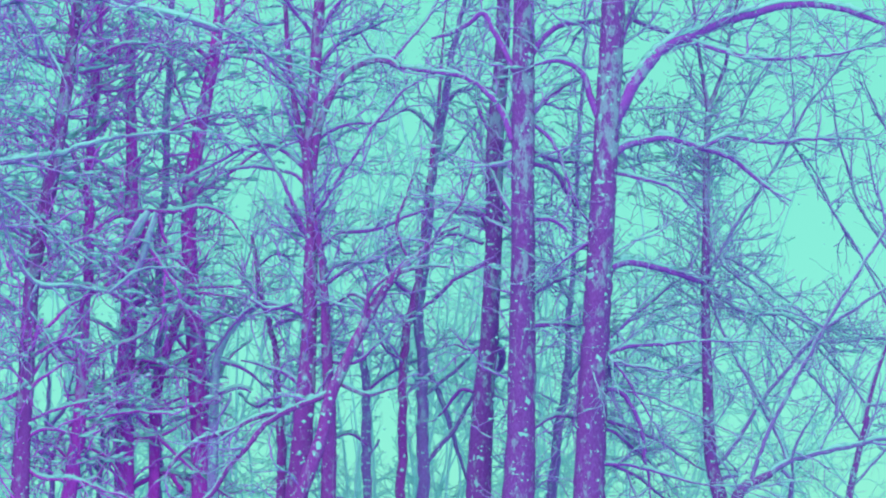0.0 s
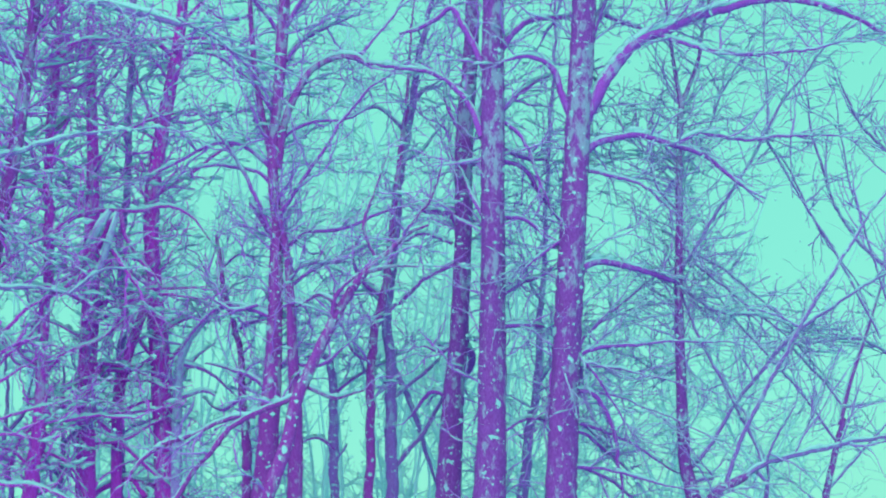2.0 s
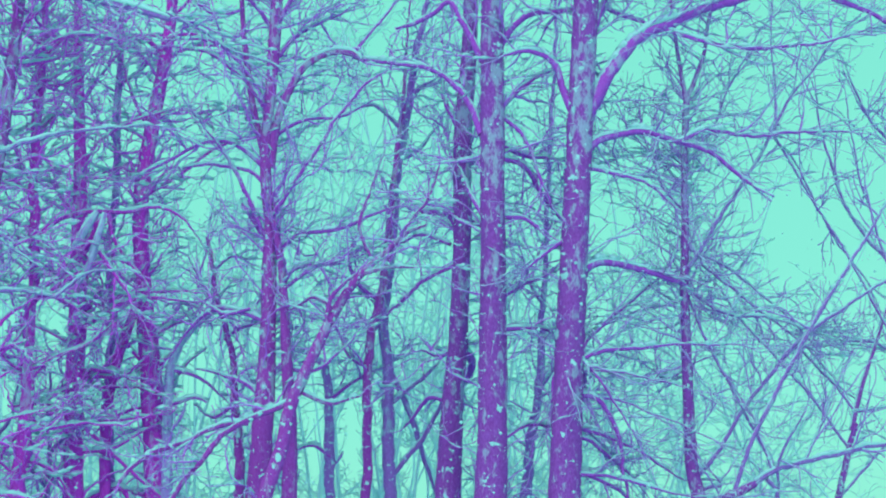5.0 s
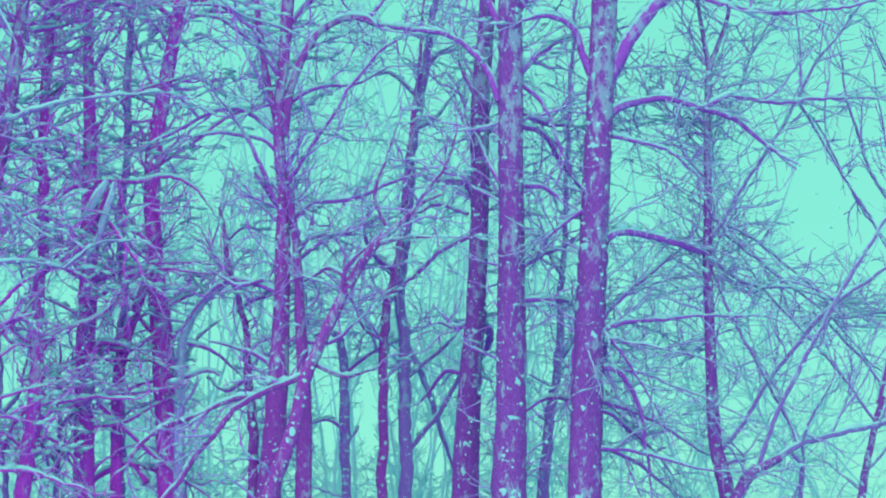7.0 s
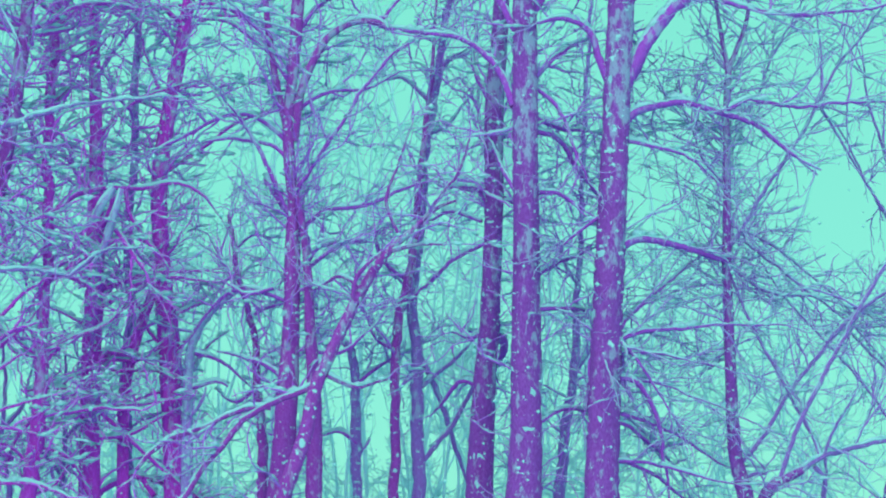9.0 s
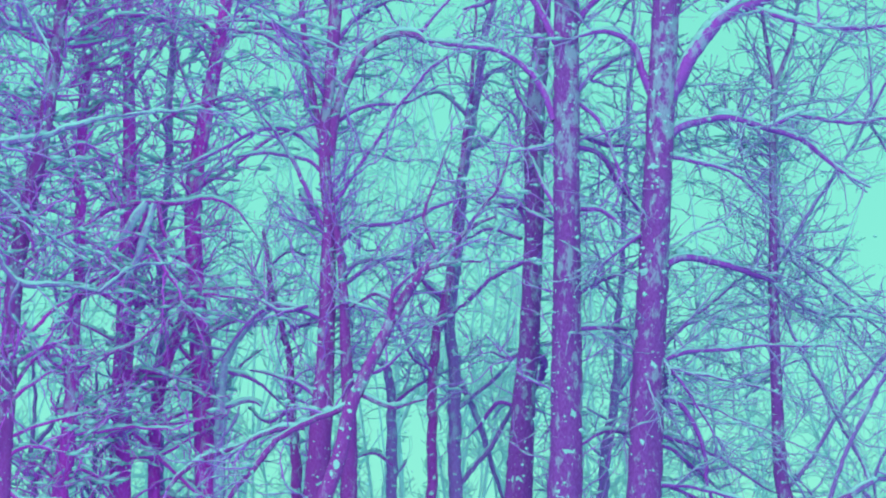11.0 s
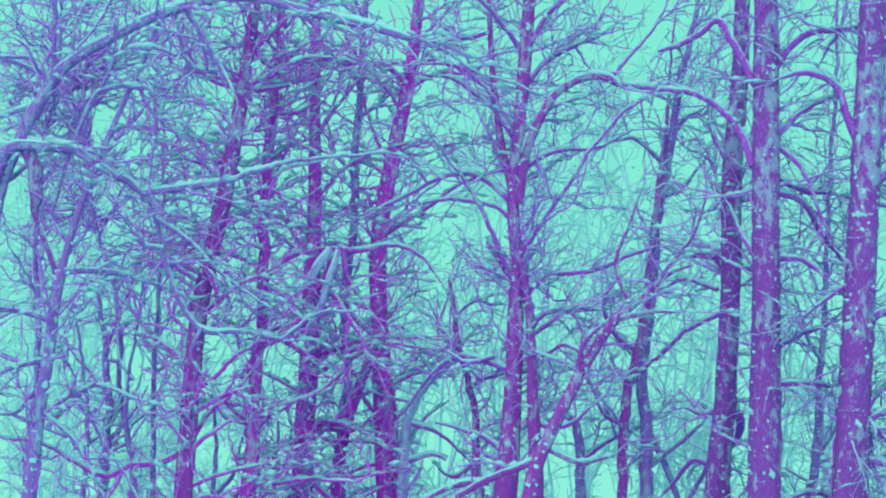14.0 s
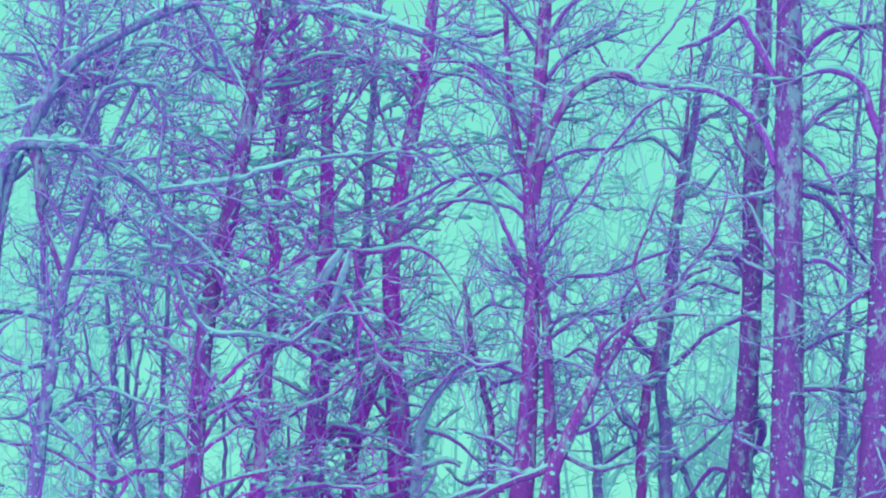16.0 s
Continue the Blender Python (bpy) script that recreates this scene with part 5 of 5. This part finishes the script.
forked_alder.limb([(-7.14, 32.20, 6.76, 0.029), (-7.30, 32.27, 6.33, 0.025), (-7.03, 32.36, 5.91, 0.012)])
forked_alder.branches(20, 150, dense=0.8, low=2.2, slim=0.8)
pole_e = Tree('thin snow-plastered sapling stem in the thicket', PALE, 20, [(-9.39, 35.60, -0.25, 0.107), (-9.47, 35.60, 2.00, 0.083), (-9.53, 35.60, 4.44, 0.074), (-9.64, 35.60, 6.25, 0.065), (-9.71, 35.60, 7.23, 0.051), (-9.84, 35.60, 8.02, 0.028)])
pole_e.limb([(-9.70, 35.60, 7.03, 0.032), (-9.46, 35.55, 7.62, 0.028), (-9.28, 35.48, 8.20, 0.014)])
pole_e.limb([(-9.67, 35.60, 6.25, 0.032), (-10.13, 35.69, 6.75, 0.028), (-10.51, 35.81, 7.16, 0.014)])
pole_e.limb([(-9.60, 35.60, 5.67, 0.028), (-9.26, 35.90, 6.30, 0.023), (-9.22, 36.34, 6.96, 0.014)])
pole_e.branches(10, 8, low=1.8, high=6.5, slim=1.0, dense=0.6)
pole_f = Tree('thin sapling stem dusted with fresh snow', PALE, 21, [(-8.87, 36.40, -0.25, 0.075), (-8.91, 36.40, 2.03, 0.058), (-8.94, 36.40, 4.52, 0.052), (-9.03, 36.40, 6.87, 0.043), (-9.07, 36.40, 8.18, 0.038), (-9.09, 36.40, 9.20, 0.028), (-9.12, 36.40, 11.10, 0.018), (-9.14, 36.40, 13.00, 0.008)])
pole_f.limb([(-9.04, 36.40, 7.37, 0.028), (-9.56, 36.62, 7.81, 0.024), (-9.91, 36.95, 8.49, 0.014)])
pole_f.branches(34, 8, low=9.0)
pole_g = Tree('thin leaning sapling stem dusted with snow', PALE, 22, [(-8.89, 36.00, -0.25, 0.075), (-9.13, 36.00, 2.01, 0.058), (-9.30, 36.00, 4.48, 0.051), (-9.61, 36.00, 7.30, 0.042), (-10.38, 36.00, 10.04, 0.047), (-10.63, 36.00, 11.19, 0.047), (-10.68, 36.00, 12.47, 0.037)])
pole_g.limb([(-10.60, 36.00, 11.40, 0.028), (-11.05, 35.99, 11.83, 0.023), (-11.58, 35.99, 11.94, 0.014)])
pole_g.branches(70, 16, low=9.0)
pole_h = Tree('pale slender stem behind the crowded trunks', PALE, 23, [(-5.54, 36.20, -0.25, 0.113), (-5.55, 36.20, 1.39, 0.087), (-5.55, 36.20, 3.09, 0.078), (-5.58, 36.20, 6.30, 0.072), (-5.57, 36.20, 8.00, 0.078), (-5.56, 36.20, 9.73, 0.072), (-5.51, 36.20, 11.49, 0.067), (-5.54, 36.20, 13.27, 0.055), (-5.53, 36.20, 14.89, 0.036), (-5.53, 36.20, 16.50, 0.011)])
pole_h.limb([(-5.51, 36.20, 11.37, 0.033), (-5.07, 36.42, 11.79, 0.028), (-4.67, 36.74, 12.49, 0.017)])
pole_h.limb([(-5.51, 36.20, 10.20, 0.033), (-5.95, 36.32, 10.69, 0.028), (-6.23, 36.50, 11.45, 0.017)])
pole_h.branches(16, 4, low=4.0, dense=0.6)
pole_k = Tree('slender sapling at the thin edge of the wood', PALE, 32, [(9.40, 35.60, -0.25, 0.103), (9.40, 35.60, 1.38, 0.079), (9.40, 35.60, 3.07, 0.071), (9.38, 35.60, 5.13, 0.065), (9.40, 35.60, 8.01, 0.054), (9.59, 35.60, 10.74, 0.049), (9.75, 35.60, 13.07, 0.044), (9.76, 35.60, 13.54, 0.028), (9.78, 35.60, 14.00, 0.009)], limb_bark=PALE, twig_bark=HAZED_TWIG, crook=0.55)
pole_k.limb([(9.42, 35.60, 7.33, 0.033), (8.63, 35.59, 8.12, 0.033), (8.11, 35.57, 9.13, 0.027), (7.81, 35.54, 10.26, 0.022), (7.72, 35.52, 10.94, 0.016)])
pole_k.limb([(9.54, 35.60, 9.59, 0.033), (8.80, 35.44, 10.35, 0.027), (8.33, 35.20, 11.20, 0.016)])
pole_k.limb([(9.39, 35.60, 5.78, 0.033), (8.58, 35.70, 6.24, 0.027), (7.73, 35.83, 6.14, 0.016)])
pole_k.branches(40, 24, slim=0.65)
pole_m = Tree('low thicket shoot bent under fresh snow', PALE, 34, [(-9.65, 35.20, -0.25, 0.066), (-9.74, 35.20, 1.98, 0.051), (-9.80, 35.20, 4.40, 0.046), (-9.83, 35.20, 5.81, 0.037), (-9.97, 35.20, 6.77, 0.027), (-10.15, 35.20, 7.55, 0.018)], limb_bark=PALE, lumpy=1.4)
pole_m.limb([(-9.88, 35.20, 6.00, 0.027), (-10.28, 35.28, 6.39, 0.023), (-10.46, 35.39, 6.99, 0.014)])
pole_m.limb([(-9.85, 35.20, 5.24, 0.027), (-9.50, 35.50, 5.66, 0.023), (-9.47, 35.94, 6.30, 0.014)])
pole_m.branches(5, 3, low=1.6, dense=0.6)
pole_n = Tree('low thicket shoot with crooked snowy twigs', PALE, 35, [(-8.69, 34.80, -0.25, 0.065), (-8.77, 34.80, 1.97, 0.050), (-8.82, 34.80, 4.38, 0.045), (-8.96, 34.80, 5.77, 0.036), (-8.97, 34.80, 6.72, 0.027), (-8.92, 34.80, 7.68, 0.018)], limb_bark=PALE, lumpy=1.4)
pole_n.limb([(-8.93, 34.80, 5.58, 0.027), (-8.63, 35.11, 6.01, 0.023), (-8.60, 35.56, 6.75, 0.014)])
pole_n.limb([(-8.96, 34.80, 6.34, 0.027), (-9.26, 34.90, 6.73, 0.023), (-9.40, 35.05, 7.33, 0.014)])
pole_n.branches(5, 3, low=1.6, dense=0.6)
pole_o = Tree('thin thicket stem hung with snowy twigs', PALE, 36, [(-7.15, 34.40, -0.25, 0.076), (-7.20, 34.40, 1.36, 0.059), (-7.23, 34.40, 3.02, 0.052), (-7.36, 34.40, 4.16, 0.042), (-7.36, 34.40, 5.21, 0.031), (-7.50, 34.40, 6.05, 0.021)], limb_bark=PALE, lumpy=1.4)
pole_o.limb([(-7.35, 34.40, 4.37, 0.037), (-7.02, 34.36, 4.78, 0.031), (-6.92, 34.29, 5.41, 0.016)])
pole_o.limb([(-7.30, 34.40, 3.74, 0.037), (-7.80, 34.66, 4.18, 0.032), (-8.22, 35.05, 4.32, 0.016)])
pole_o.branches(9, 6, low=1.6, dense=0.6)
pole_p = Tree('thin thicket stem among thick trunks', PALE, 37, [(-6.35, 34.60, -0.25, 0.077), (-6.37, 34.60, 1.36, 0.059), (-6.38, 34.60, 3.03, 0.053), (-6.35, 34.60, 3.96, 0.042), (-6.42, 34.60, 4.81, 0.032), (-6.34, 34.60, 5.65, 0.021)], limb_bark=PALE, lumpy=1.4)
pole_p.limb([(-6.38, 34.60, 4.17, 0.037), (-6.01, 34.36, 4.47, 0.031), (-5.58, 34.00, 4.33, 0.016)])
pole_p.limb([(-6.38, 34.60, 3.55, 0.037), (-6.69, 34.42, 3.95, 0.031), (-6.94, 34.15, 3.83, 0.016)])
pole_p.branches(9, 6, low=1.6, dense=0.6)
alder_b.branches(18, 80, low=6.8, high=9.4, slim=0.6)
young_alder.branches(34, 40, low=6.5, high=9.5, slim=0.55)
pole_e.branches(10, 0, low=4.5, high=8.0, slim=0.6)
pole_f.branches(16, 0, low=6.5, high=9.0, slim=0.6)
pole_g.branches(16, 0, low=6.5, high=9.5, slim=0.6)
pole_q = Tree('slender sapling in the thicket under the bent limb', PALE, 41, [(-11.30, 36.60, -0.25, 0.085), (-11.35, 36.60, 3.00, 0.070), (-11.30, 36.60, 6.00, 0.060), (-11.42, 36.60, 9.00, 0.048), (-11.36, 36.60, 12.00, 0.034), (-11.40, 36.60, 14.50, 0.015)], limb_bark=PALE)
pole_q.branches(100, 0, low=8.0, high=14.0, slim=0.65)
alder_b.branches(0, 70, low=10.0, high=15.0, slim=0.6)
young_alder.branches(22, 30, low=9.0, high=15.0, slim=0.6)
alder_d.branches(34, 40, low=7.5, slim=0.65)
alder_e.branches(36, 16, low=7.0, slim=0.85)
alder_f.branches(20, 6, low=7.5, dense=0.8, slim=0.85)
alder_g.branches(16, 0, low=7.5, dense=0.8, slim=0.85)
alder_h.branches(24, 0, low=7.5, dense=0.9, slim=0.85)

# ---- the wood behind, coloured pale to look lost in the snowfall ----
rng = np.random.default_rng(77)
far = Bag()
for k in range(130):
    y = rng.uniform(41, 58)
    if k < 100:
        x, h = (-0.37 + 0.47 * (k + rng.random()) / 100) * y, rng.uniform(9, 19)
    elif k < 112:
        x, h = rng.uniform(0.10, 0.25) * y, rng.uniform(6, 12)
    else:
        x, h = (-0.37 + 0.50 * (k - 112 + rng.random()) / 18) * y, rng.uniform(4.5, 8.5)
    trunk_line = curve([(x, y, -0.2, 0.042), (x + rng.normal(0, 0.35), y, h * 0.25, 0.036), (x + rng.normal(0, 0.8), y, h * 0.55, 0.028), (x + rng.normal(0, 1.3), y, h, 0.016)], 0.4)
    tube(far, trunk_line, 6)
    for _ in range(23):
        q = trunk_line[rng.integers(len(trunk_line) // 8, len(trunk_line))]
        a = rng.uniform(0, 2 * np.pi)
        w = wander(rng, q[:3], (math.cos(a), 0.6 * math.sin(a), rng.uniform(0, 1.2)), rng.uniform(0.8, 3.0), 0.016, 0.008)
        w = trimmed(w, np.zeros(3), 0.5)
        if w is None:
            continue
        tube(far, w, 3)
        for _ in range(4):
            i = rng.integers(1, len(w) - 1)
            d = rng.normal(0, 1, 3)
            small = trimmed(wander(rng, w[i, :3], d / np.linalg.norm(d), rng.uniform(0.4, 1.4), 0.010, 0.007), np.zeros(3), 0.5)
            if small is not None:
                tube(far, small, 3)
tagged(new("distant_wood", far.mesh("distant_wood", HAZE)), label="far bare trees coloured pale to look hazy", category="woodland", kind="stuff")

# ---- snowflakes in the air ----
flakes = Bag()
for _ in range(2400):
    y = rng.uniform(14, 36)
    c = np.array([rng.uniform(-0.42, 0.27) * y, y, 1.7 + rng.uniform(-0.02, 0.38) * y])
    flakes.add(c + OCTA * rng.uniform(0.007, 0.022) * rng.uniform(0.6, 1.3, (6, 1)), OCTA_FACES)
tagged(new("falling_snow", flakes.mesh("falling_snow", SNOW)), label="loose white snowflakes drifting down through the air", category="snowflakes", kind="stuff")
